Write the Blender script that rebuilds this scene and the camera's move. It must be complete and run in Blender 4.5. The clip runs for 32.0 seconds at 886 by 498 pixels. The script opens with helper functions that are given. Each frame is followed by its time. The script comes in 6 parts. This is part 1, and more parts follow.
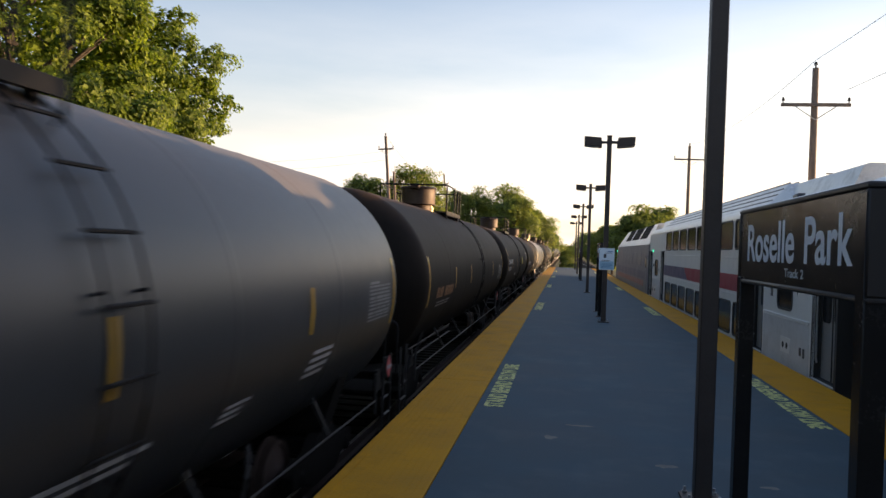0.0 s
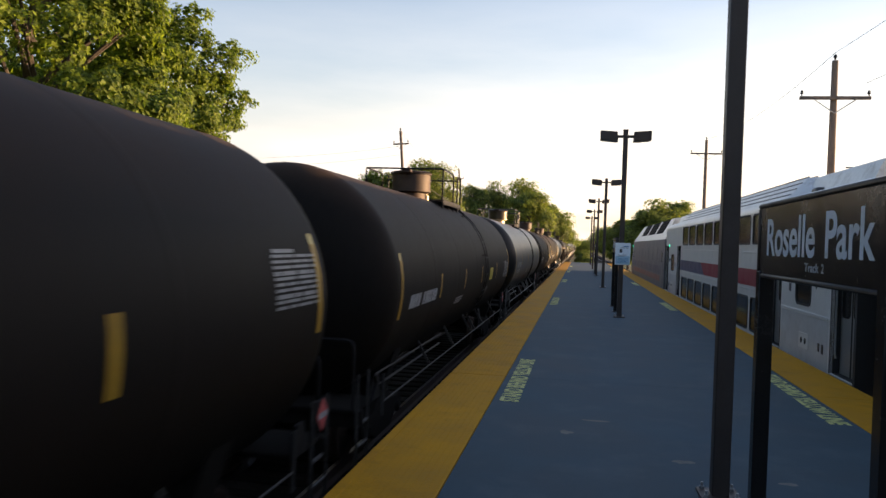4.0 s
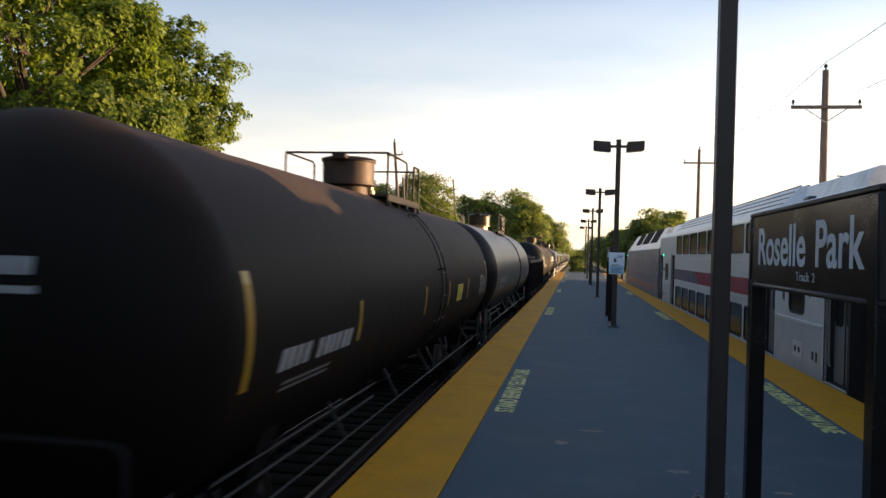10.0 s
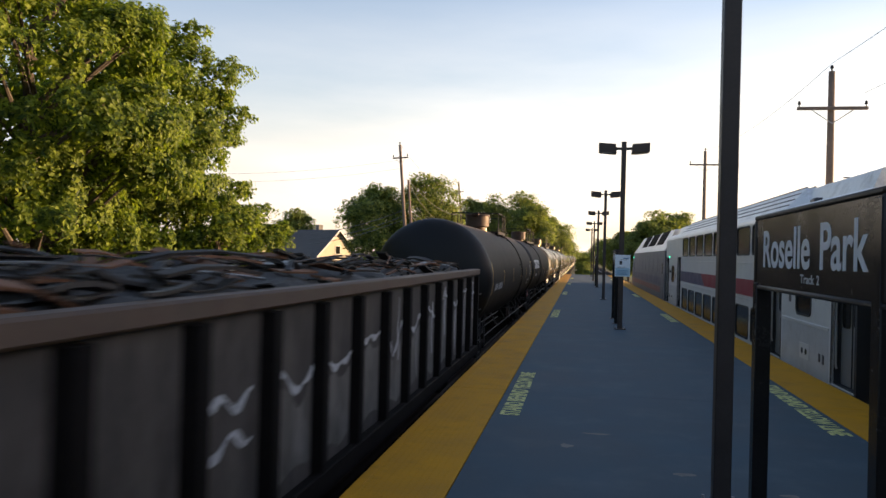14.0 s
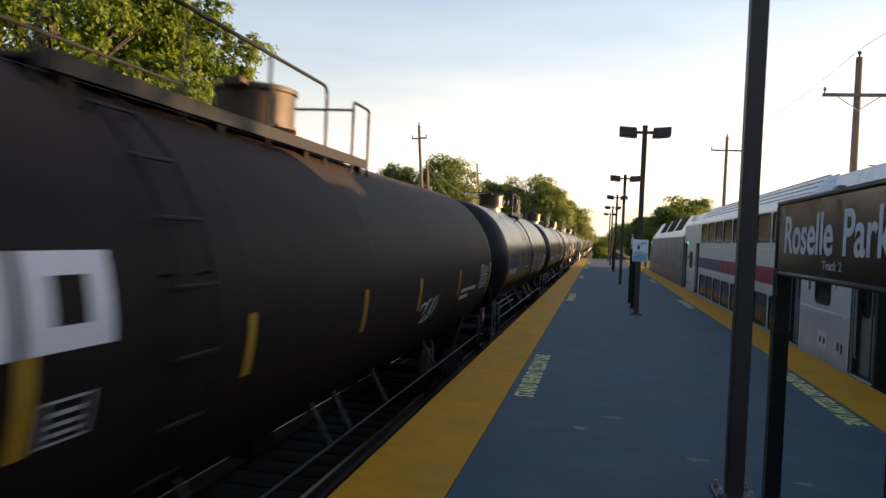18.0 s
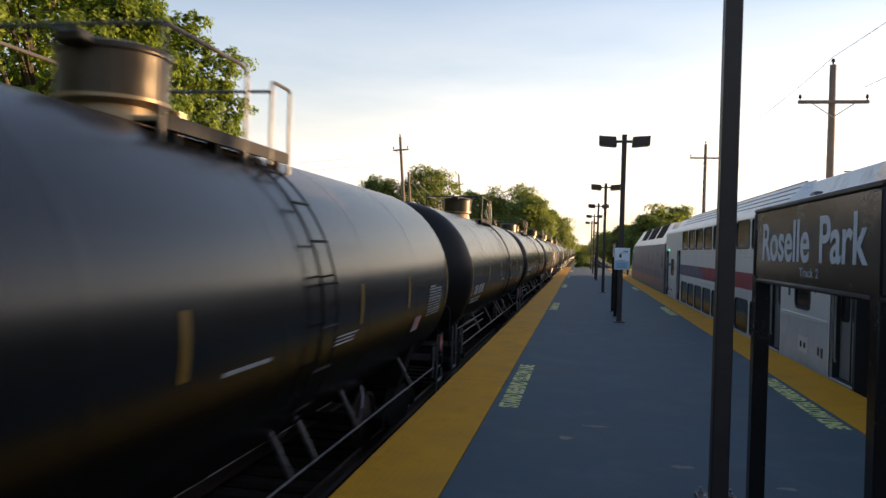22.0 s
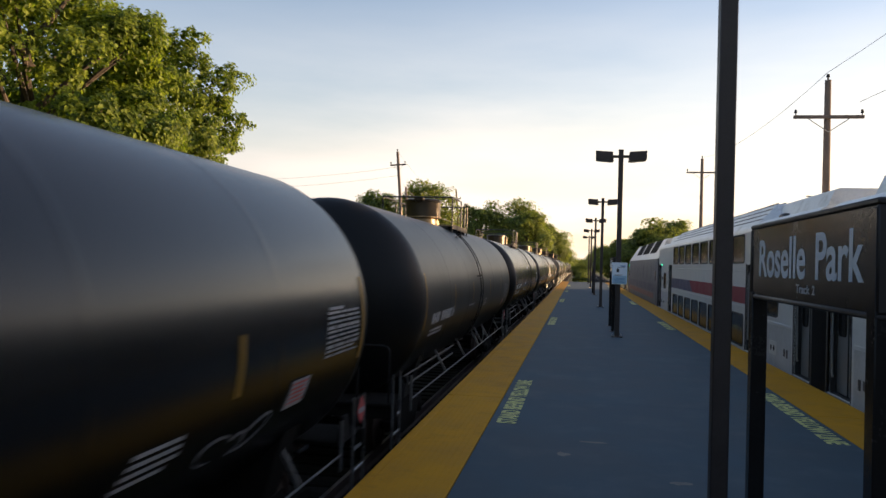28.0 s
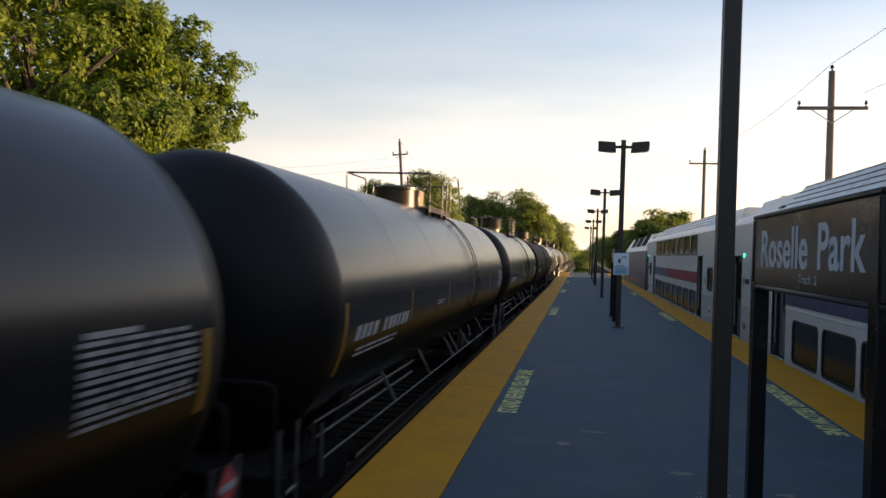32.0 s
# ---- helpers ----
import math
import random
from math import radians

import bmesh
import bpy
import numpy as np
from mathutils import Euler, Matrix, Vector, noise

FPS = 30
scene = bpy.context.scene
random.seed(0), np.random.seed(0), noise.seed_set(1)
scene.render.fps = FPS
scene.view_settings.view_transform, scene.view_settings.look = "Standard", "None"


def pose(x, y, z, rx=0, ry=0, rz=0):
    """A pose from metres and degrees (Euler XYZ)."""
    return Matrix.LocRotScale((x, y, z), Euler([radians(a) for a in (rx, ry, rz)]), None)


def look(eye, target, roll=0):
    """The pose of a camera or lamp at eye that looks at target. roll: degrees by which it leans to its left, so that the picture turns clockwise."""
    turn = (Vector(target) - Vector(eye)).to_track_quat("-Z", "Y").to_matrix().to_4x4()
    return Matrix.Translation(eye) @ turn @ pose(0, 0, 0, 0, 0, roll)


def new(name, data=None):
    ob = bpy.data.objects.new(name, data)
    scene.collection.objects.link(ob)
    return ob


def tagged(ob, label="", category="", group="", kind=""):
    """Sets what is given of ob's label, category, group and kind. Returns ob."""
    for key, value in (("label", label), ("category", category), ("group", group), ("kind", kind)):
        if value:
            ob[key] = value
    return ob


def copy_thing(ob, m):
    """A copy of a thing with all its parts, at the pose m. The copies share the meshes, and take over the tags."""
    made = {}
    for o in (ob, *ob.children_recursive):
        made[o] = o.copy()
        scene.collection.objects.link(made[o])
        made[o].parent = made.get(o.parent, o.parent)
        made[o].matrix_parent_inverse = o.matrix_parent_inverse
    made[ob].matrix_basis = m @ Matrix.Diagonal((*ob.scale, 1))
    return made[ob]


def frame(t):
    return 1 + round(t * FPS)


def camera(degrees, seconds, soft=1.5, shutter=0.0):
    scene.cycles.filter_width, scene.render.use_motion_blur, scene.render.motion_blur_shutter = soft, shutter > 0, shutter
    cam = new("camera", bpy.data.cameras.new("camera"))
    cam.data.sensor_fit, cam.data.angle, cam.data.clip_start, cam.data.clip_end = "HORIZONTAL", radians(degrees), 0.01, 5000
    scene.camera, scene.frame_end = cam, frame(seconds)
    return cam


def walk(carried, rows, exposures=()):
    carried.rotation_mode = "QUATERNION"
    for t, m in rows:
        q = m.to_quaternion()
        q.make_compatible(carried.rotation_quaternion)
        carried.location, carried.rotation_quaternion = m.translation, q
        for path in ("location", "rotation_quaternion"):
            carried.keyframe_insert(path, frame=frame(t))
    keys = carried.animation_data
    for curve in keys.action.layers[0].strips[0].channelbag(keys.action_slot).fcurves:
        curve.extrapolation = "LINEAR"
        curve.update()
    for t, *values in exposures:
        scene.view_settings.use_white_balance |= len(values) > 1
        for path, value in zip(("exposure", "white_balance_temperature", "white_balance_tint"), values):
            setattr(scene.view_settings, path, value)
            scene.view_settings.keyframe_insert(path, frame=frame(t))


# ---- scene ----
# Units: metres. The platform's top is z = 0, the tracks run along y, the rails' heads lie at RAIL.
RAIL = -1.22
cam = camera(59.78, 32.0, soft=1.5, shutter=0.4)
walk(cam, [
    (0.0, pose(-0.017, 0.007, 1.863, 89.857, -2.053, 9.003)),
    (0.5, pose(-0.018, 0.005, 1.864, 89.924, -2.002, 9.000)),
    (1.0, pose(-0.019, 0.007, 1.863, 90.084, -2.063, 9.008)),
    (1.5, pose(-0.019, 0.005, 1.864, 90.138, -2.240, 9.430)),
    (2.0, pose(-0.025, 0.006, 1.860, 89.846, -2.453, 9.622)),
    (2.5, pose(-0.021, 0.007, 1.863, 89.567, -1.929, 9.835)),
    (3.0, pose(-0.021, 0.009, 1.862, 89.467, -2.198, 10.041)),
    (3.5, pose(-0.024, 0.009, 1.861, 89.466, -2.070, 10.122)),
    (5.5, pose(-0.030, 0.012, 1.859, 89.339, -1.998, 10.091)),
    (6.0, pose(-0.027, 0.012, 1.859, 89.415, -1.946, 10.122)),
    (6.5, pose(-0.029, 0.012, 1.857, 89.457, -2.008, 10.153)),
    (7.0, pose(-0.028, 0.012, 1.859, 89.467, -1.992, 10.172)),
    (7.5, pose(-0.029, 0.010, 1.854, 89.513, -2.097, 10.217)),
    (8.0, pose(-0.023, 0.008, 1.859, 89.515, -1.868, 10.141)),
    (8.5, pose(-0.022, 0.008, 1.862, 89.731, -2.023, 10.036)),
    (9.0, pose(-0.016, 0.006, 1.863, 89.999, -1.963, 9.913)),
    (9.5, pose(-0.014, 0.006, 1.867, 90.112, -1.739, 9.757)),
    (10.0, pose(-0.016, 0.005, 1.864, 90.232, -1.693, 9.711)),
    (10.5, pose(-0.014, 0.005, 1.866, 90.316, -1.807, 9.757)),
    (11.0, pose(-0.014, 0.005, 1.867, 90.361, -2.049, 9.732)),
    (11.5, pose(-0.013, 0.005, 1.863, 90.437, -2.026, 9.736)),
    (12.0, pose(-0.012, 0.004, 1.867, 90.466, -2.072, 9.677)),
    (12.5, pose(-0.002, 0.000, 1.872, 90.466, -1.546, 9.689)),
    (13.0, pose(-0.004, 0.000, 1.869, 90.477, -1.690, 9.881)),
    (13.5, pose(-0.002, 0.002, 1.868, 90.485, -1.713, 10.067)),
    (14.0, pose(-0.005, 0.001, 1.869, 90.419, -1.517, 10.148)),
    (14.5, pose(-0.008, 0.003, 1.868, 90.397, -1.832, 10.288)),
    (16.5, pose(-0.010, 0.003, 1.866, 90.321, -1.834, 10.341)),
    (17.0, pose(-0.011, 0.003, 1.863, 90.054, -1.984, 10.297)),
    (17.5, pose(-0.010, 0.003, 1.857, 89.386, -2.493, 10.858)),
    (18.0, pose(-0.013, 0.003, 1.856, 88.995, -2.652, 11.400)),
    (18.5, pose(-0.012, 0.004, 1.859, 88.873, -2.922, 11.152)),
    (19.0, pose(-0.013, 0.004, 1.859, 89.051, -2.852, 10.549)),
    (19.5, pose(-0.013, 0.006, 1.859, 89.544, -2.695, 10.416)),
    (20.0, pose(-0.010, 0.002, 1.862, 89.666, -2.404, 10.264)),
    (20.5, pose(-0.008, 0.004, 1.865, 89.740, -2.303, 10.232)),
    (21.0, pose(-0.005, -0.000, 1.864, 89.826, -2.101, 10.267)),
    (21.5, pose(-0.004, 0.003, 1.861, 89.873, -2.095, 10.181)),
    (22.0, pose(-0.003, 0.002, 1.866, 89.857, -1.742, 10.131)),
    (22.5, pose(-0.003, 0.001, 1.865, 89.834, -1.657, 10.081)),
    (23.0, pose(0.000, -0.000, 1.870, 89.890, -1.520, 10.073)),
    (23.5, pose(0.004, -0.002, 1.867, 90.007, -1.553, 10.081)),
    (24.0, pose(0.006, -0.001, 1.868, 90.095, -1.283, 10.056)),
    (24.5, pose(0.004, -0.001, 1.870, 90.466, -1.456, 9.973)),
    (25.0, pose(-0.006, 0.003, 1.871, 90.664, -1.735, 10.014)),
    (25.5, pose(-0.009, 0.003, 1.874, 90.765, -1.619, 10.045)),
    (27.5, pose(-0.001, 0.000, 1.875, 91.133, -1.918, 9.985)),
    (28.0, pose(0.000, 0.000, 1.879, 90.937, -1.655, 9.951)),
    (28.5, pose(-0.004, 0.001, 1.876, 90.787, -1.715, 9.887)),
    (29.0, pose(-0.001, -0.000, 1.875, 90.667, -1.665, 9.934)),
    (29.5, pose(0.001, 0.001, 1.871, 90.552, -1.678, 9.961)),
    (30.0, pose(0.000, 0.000, 1.870, 90.470, -1.857, 9.957)),
    (30.5, pose(0.002, 0.000, 1.868, 90.375, -1.946, 9.927)),
    (31.0, pose(0.003, 0.001, 1.871, 90.324, -1.898, 9.929)),
    (31.5, pose(0.001, 0.000, 1.869, 90.287, -2.027, 10.060)),
    (32.0, pose(-0.001, 0.001, 1.871, 90.199, -1.920, 10.066)),
], [(0.0, 1.30), (24.0, 1.30), (27.5, 1.12), (32.0, 1.12)])

# ---------------------------------------------------------------- light
SUN_AZ, SUN_EL = 66.0, 5.2        # clockwise from +y, above the horizon
scene.view_settings.exposure = 1.30


def sun_way():
    a, e = radians(SUN_AZ), radians(SUN_EL)
    return Vector((math.sin(a) * math.cos(e), math.cos(a) * math.cos(e), math.sin(e)))


def make_world():
    w = bpy.data.worlds.new("evening_sky")
    scene.world = w
    w.use_nodes = True
    nt = w.node_tree
    nt.nodes.clear()
    out = nt.nodes.new("ShaderNodeOutputWorld")
    bg = nt.nodes.new("ShaderNodeBackground")
    sky = nt.nodes.new("ShaderNodeTexSky")
    sky.sky_type = "NISHITA"
    sky.sun_disc = False
    sky.sun_elevation = radians(SUN_EL)
    sky.sun_rotation = radians(SUN_AZ)
    sky.air_density, sky.dust_density, sky.ozone_density = 1.15, 1.0, 1.6
    tc = nt.nodes.new("ShaderNodeTexCoord")
    mp = nt.nodes.new("ShaderNodeMapping")
    mp.inputs["Scale"].default_value = (1.2, 1.2, 6.0)
    nz = nt.nodes.new("ShaderNodeTexNoise")
    nz.inputs["Scale"].default_value = 1.6
    nz.inputs["Detail"].default_value = 6.0
    nz.inputs["Roughness"].default_value = 0.55
    cloud = nt.nodes.new("ShaderNodeMapRange")
    cloud.inputs["From Min"].default_value, cloud.inputs["From Max"].default_value = 0.35, 0.70
    cloud.inputs["To Min"].default_value, cloud.inputs["To Max"].default_value = 0.60, 1.35
    sep = nt.nodes.new("ShaderNodeSeparateXYZ")
    haze = nt.nodes.new("ShaderNodeMapRange")
    haze.interpolation_type = "SMOOTHSTEP"
    haze.inputs["From Min"].default_value, haze.inputs["From Max"].default_value = 0.02, 0.37
    haze.inputs["To Min"].default_value, haze.inputs["To Max"].default_value = 0.95, 0.05
    both = nt.nodes.new("ShaderNodeMath")
    both.operation = "MULTIPLY"
    both.use_clamp = True
    mix = nt.nodes.new("ShaderNodeMix")
    mix.data_type = "RGBA"
    veil = nt.nodes.new("ShaderNodeMix")                   # haze: cream at the horizon, pale blue above
    veil.data_type = "RGBA"
    veil.inputs[6].default_value = (5.3, 4.75, 4.2, 1)
    veil.inputs[7].default_value = (4.35, 4.5, 4.75, 1)
    rise = nt.nodes.new("ShaderNodeMapRange")
    rise.inputs["From Max"].default_value = 0.22
    nt.links.new(rise.outputs["Result"], veil.inputs[0])
    tint = nt.nodes.new("ShaderNodeMix")
    tint.data_type, tint.blend_type = "RGBA", "MULTIPLY"
    tint.inputs[0].default_value = 1.0
    tint.inputs[7].default_value = (1.31, 1.21, 1.43, 1)
    nt.links.new(tc.outputs["Generated"], mp.inputs["Vector"])
    nt.links.new(mp.outputs["Vector"], nz.inputs["Vector"])
    nt.links.new(nz.outputs["Fac"], cloud.inputs["Value"])
    nt.links.new(tc.outputs["Generated"], sep.inputs["Vector"])
    nt.links.new(sep.outputs["Z"], haze.inputs["Value"])
    nt.links.new(cloud.outputs["Result"], both.inputs[0])
    nt.links.new(haze.outputs["Result"], both.inputs[1])
    nt.links.new(both.outputs[0], mix.inputs[0])
    nt.links.new(sep.outputs["Z"], rise.inputs["Value"])
    nt.links.new(sky.outputs["Color"], tint.inputs[6])
    nt.links.new(tint.outputs[2], mix.inputs[6])
    toward = nt.nodes.new("ShaderNodeVectorMath")          # the haze is brighter and warmer round the sun
    toward.operation = "DOT_PRODUCT"
    toward.inputs[1].default_value = sun_way()
    nt.links.new(tc.outputs["Generated"], toward.inputs[0])
    near = nt.nodes.new("ShaderNodeMapRange")
    near.interpolation_type = "SMOOTHSTEP"
    near.inputs["From Min"].default_value, near.inputs["From Max"].default_value = -1.0, 0.9
    nt.links.new(toward.outputs["Value"], near.inputs["Value"])
    warm = nt.nodes.new("ShaderNodeMix")
    warm.data_type = "RGBA"
    warm.inputs[6].default_value = (0.255, 0.315, 0.42, 1)
    warm.inputs[7].default_value = (1.24, 1.09, 0.92, 1)
    nt.links.new(near.outputs["Result"], warm.inputs[0])
    lit = nt.nodes.new("ShaderNodeMix")
    lit.data_type, lit.blend_type = "RGBA", "MULTIPLY"
    lit.inputs[0].default_value = 1.0
    nt.links.new(veil.outputs[2], lit.inputs[6])
    nt.links.new(warm.outputs[2], lit.inputs[7])
    nt.links.new(lit.outputs[2], mix.inputs[7])
    nt.links.new(mix.outputs[2], bg.inputs["Color"])
    bg.inputs["Strength"].default_value = 0.13
    nt.links.new(bg.outputs["Background"], out.inputs["Surface"])
    sun = new("sun", bpy.data.lights.new("sun", "SUN"))
    sun.data.energy = 5.0
    sun.data.angle = radians(0.6)
    sun.data.color = (1.0, 0.66, 0.36)
    sun.matrix_world = look(sun_way() * 50, (0, 0, 0))


make_world()


# ---------------------------------------------------------------- materials
def mat(name, color, rough=0.6, metal=0.0, vary=0.25, scale=3.0, fine=40.0, bump=0.02, second=None, amount=0.0, stretch=(1, 1, 1), spread=0.0, gloss=0.5, coat=0.0, sun_dust=None, rv=0.12, ior=1.5):
    """A worn surface: grain and stains at two scales, a second colour in patches, uneven gloss, fine relief."""
    m = bpy.data.materials.new(name)
    m.use_nodes = True
    nt = m.node_tree
    b = nt.nodes["Principled BSDF"]
    b.inputs["Metallic"].default_value = metal
    b.inputs["Specular IOR Level"].default_value = gloss
    b.inputs["IOR"].default_value = ior
    b.inputs["Coat Weight"].default_value = coat
    tc = nt.nodes.new("ShaderNodeTexCoord")
    mp = nt.nodes.new("ShaderNodeMapping")
    mp.inputs["Scale"].default_value = stretch
    nt.links.new(tc.outputs["Object"], mp.inputs["Vector"])
    big = nt.nodes.new("ShaderNodeTexNoise")
    big.inputs["Scale"].default_value = scale
    big.inputs["Detail"].default_value = 7.0
    big.inputs["Roughness"].default_value = 0.62
    sm = nt.nodes.new("ShaderNodeTexNoise")
    sm.inputs["Scale"].default_value = fine
    sm.inputs["Detail"].default_value = 4.0
    for n in (big, sm):
        nt.links.new(mp.outputs["Vector"], n.inputs["Vector"])
    add = nt.nodes.new("ShaderNodeMath")
    add.operation = "ADD"
    nt.links.new(big.outputs["Fac"], add.inputs[0])
    half = nt.nodes.new("ShaderNodeMath")
    half.operation = "MULTIPLY"
    half.inputs[1].default_value = 0.5
    nt.links.new(sm.outputs["Fac"], half.inputs[0])
    nt.links.new(half.outputs[0], add.inputs[1])
    tone = nt.nodes.new("ShaderNodeMapRange")
    tone.inputs["From Min"].default_value, tone.inputs["From Max"].default_value = 0.45, 1.05
    tone.inputs["To Min"].default_value, tone.inputs["To Max"].default_value = 1 - vary, 1 + vary
    nt.links.new(add.outputs[0], tone.inputs["Value"])
    last = tone.outputs["Result"]
    if spread:
        oi = nt.nodes.new("ShaderNodeObjectInfo")
        mr = nt.nodes.new("ShaderNodeMapRange")
        mr.inputs["To Min"].default_value, mr.inputs["To Max"].default_value = 1 - spread, 1 + spread
        nt.links.new(oi.outputs["Random"], mr.inputs["Value"])
        mu = nt.nodes.new("ShaderNodeMath")
        mu.operation = "MULTIPLY"
        nt.links.new(last, mu.inputs[0])
        nt.links.new(mr.outputs["Result"], mu.inputs[1])
        last = mu.outputs[0]
    hsv = nt.nodes.new("ShaderNodeHueSaturation")
    nt.links.new(last, hsv.inputs["Value"])
    hsv.inputs["Color"].default_value = (*color, 1)
    if second:
        mix = nt.nodes.new("ShaderNodeMix")
        mix.data_type = "RGBA"
        mix.inputs[6].default_value, mix.inputs[7].default_value = (*color, 1), (*second, 1)
        pr = nt.nodes.new("ShaderNodeMapRange")
        pr.inputs["From Min"].default_value, pr.inputs["From Max"].default_value = 0.62 - amount * 0.35, 0.80 - amount * 0.30
        other = nt.nodes.new("ShaderNodeTexNoise")
        other.inputs["Scale"].default_value = scale * 1.7
        other.inputs["Detail"].default_value = 9.0
        other.inputs["Roughness"].default_value = 0.7
        nt.links.new(mp.outputs["Vector"], other.inputs["Vector"])
        nt.links.new(other.outputs["Fac"], pr.inputs["Value"])
        nt.links.new(pr.outputs["Result"], mix.inputs[0])
        nt.links.new(mix.outputs[2], hsv.inputs["Color"])
    shade = hsv.outputs["Color"]
    if sun_dust:
        # dust and rust on upward faces, the low sun's warm brown painted into them
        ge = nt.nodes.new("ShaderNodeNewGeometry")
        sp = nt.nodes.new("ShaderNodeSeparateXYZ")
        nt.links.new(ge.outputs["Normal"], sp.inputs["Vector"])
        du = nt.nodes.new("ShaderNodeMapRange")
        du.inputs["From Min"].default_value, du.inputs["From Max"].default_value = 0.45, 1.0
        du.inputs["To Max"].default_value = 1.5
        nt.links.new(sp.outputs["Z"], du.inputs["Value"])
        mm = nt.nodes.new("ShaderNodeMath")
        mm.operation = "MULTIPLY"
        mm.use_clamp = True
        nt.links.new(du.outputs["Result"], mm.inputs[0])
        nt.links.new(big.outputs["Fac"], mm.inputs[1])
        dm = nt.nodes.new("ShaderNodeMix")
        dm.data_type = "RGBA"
        dm.inputs[7].default_value = (*sun_dust, 1)
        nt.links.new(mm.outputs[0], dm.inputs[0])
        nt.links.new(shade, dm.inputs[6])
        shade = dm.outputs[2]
    nt.links.new(shade, b.inputs["Base Color"])
    rr = nt.nodes.new("ShaderNodeMapRange")
    rr.inputs["From Min"].default_value, rr.inputs["From Max"].default_value = 0.45, 1.05
    rr.inputs["To Min"].default_value, rr.inputs["To Max"].default_value = max(0.03, rough - rv), min(1.0, rough + rv)
    nt.links.new(add.outputs[0], rr.inputs["Value"])
    nt.links.new(rr.outputs["Result"], b.inputs["Roughness"])
    if bump:
        bp = nt.nodes.new("ShaderNodeBump")
        bp.inputs["Strength"].default_value = 0.6
        bp.inputs["Distance"].default_value = bump
        nt.links.new(add.outputs[0], bp.inputs["Height"])
        nt.links.new(bp.outputs["Normal"], b.inputs["Normal"])
    return m


def leaf_mat(name, low, high):
    """Leaves: each one its own tone, light passing through them."""
    m = bpy.data.materials.new(name)
    m.use_nodes = True
    nt = m.node_tree
    b = nt.nodes["Principled BSDF"]
    b.inputs["Roughness"].default_value = 0.55
    b.inputs["Specular IOR Level"].default_value = 0.3
    g = nt.nodes.new("ShaderNodeNewGeometry")
    ramp = nt.nodes.new("ShaderNodeValToRGB")
    ramp.color_ramp.elements[0].color, ramp.color_ramp.elements[1].color = (*low, 1), (*high, 1)
    nt.links.new(g.outputs["Random Per Island"], ramp.inputs["Fac"])
    nt.links.new(ramp.outputs["Color"], b.inputs["Base Color"])
    tr = nt.nodes.new("ShaderNodeBsdfTranslucent")
    thin = nt.nodes.new("ShaderNodeMix")
    thin.data_type, thin.blend_type = "RGBA", "MULTIPLY"
    thin.inputs[0].default_value = 1.0
    thin.inputs[7].default_value = (1.35, 1.42, 0.9, 1)
    nt.links.new(ramp.outputs["Color"], thin.inputs[6])
    nt.links.new(thin.outputs[2], tr.inputs["Color"])
    mx = nt.nodes.new("ShaderNodeMixShader")
    mx.inputs["Fac"].default_value = 0.5
    nt.links.new(b.outputs["BSDF"], mx.inputs[1])
    nt.links.new(tr.outputs["BSDF"], mx.inputs[2])
    nt.links.new(mx.outputs["Shader"], nt.nodes["Material Output"].inputs["Surface"])
    return m


def glow_mat(name, color, strength):
    m = bpy.data.materials.new(name)
    m.use_nodes = True
    b = m.node_tree.nodes["Principled BSDF"]
    b.inputs["Base Color"].default_value = (*color, 1)
    b.inputs["Emission Color"].default_value = (*color, 1)
    b.inputs["Emission Strength"].default_value = strength
    return m


M = {}
M["deck"] = mat("deck_paint", (0.041, 0.074, 0.096), 0.78, gloss=0.32, vary=0.30, scale=0.7, fine=60, bump=0.004, second=(0.062, 0.094, 0.114), amount=0.35)
M["yellow"] = mat("tactile_yellow", (0.54, 0.25, 0.003), 0.75, gloss=0.2, vary=0.2, scale=1.2, fine=50, bump=0.004, second=(0.41, 0.19, 0.005), amount=0.3)
M["paint_yellow"] = mat("line_paint", (0.60, 0.59, 0.22), 0.7, vary=0.35, scale=9, fine=80, bump=0.0)
M["concrete"] = mat("concrete", (0.20, 0.19, 0.175), 0.85, gloss=0.2, vary=0.3, scale=1.5, fine=30, bump=0.01, second=(0.12, 0.11, 0.10), amount=0.4)
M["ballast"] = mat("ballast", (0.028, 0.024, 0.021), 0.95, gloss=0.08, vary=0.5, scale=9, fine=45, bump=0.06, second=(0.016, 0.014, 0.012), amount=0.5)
M["ground"] = mat("rough_grass", (0.07, 0.085, 0.03), 0.95, vary=0.5, scale=0.35, fine=8, bump=0.1, second=(0.13, 0.11, 0.07), amount=0.4)
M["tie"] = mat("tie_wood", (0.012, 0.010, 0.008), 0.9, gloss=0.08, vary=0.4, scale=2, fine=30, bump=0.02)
M["railsteel"] = mat("rail_steel", (0.30, 0.27, 0.25), 0.35, metal=0.9, vary=0.25, scale=4, bump=0.0)
M["railrust"] = mat("rail_rust", (0.05, 0.03, 0.022), 0.8, vary=0.3, scale=6, bump=0.004)
M["bronze"] = mat("bronze_paint", (0.050, 0.037, 0.031), 0.5, gloss=0.40, vary=0.3, scale=3, fine=60, bump=0.002, second=(0.052, 0.040, 0.036), amount=0.25)
M["signface"] = mat("sign_face", (0.0165, 0.0150, 0.0140), 0.22, gloss=0.18, vary=0.2, scale=4, fine=70, bump=0.0005)
M["signframe"] = mat("sign_frame", (0.022, 0.016, 0.013), 0.55, vary=0.25, scale=5, bump=0.001)
M["letter"] = mat("letter_white", (0.62, 0.66, 0.70), 0.5, vary=0.08, scale=6, bump=0.0)
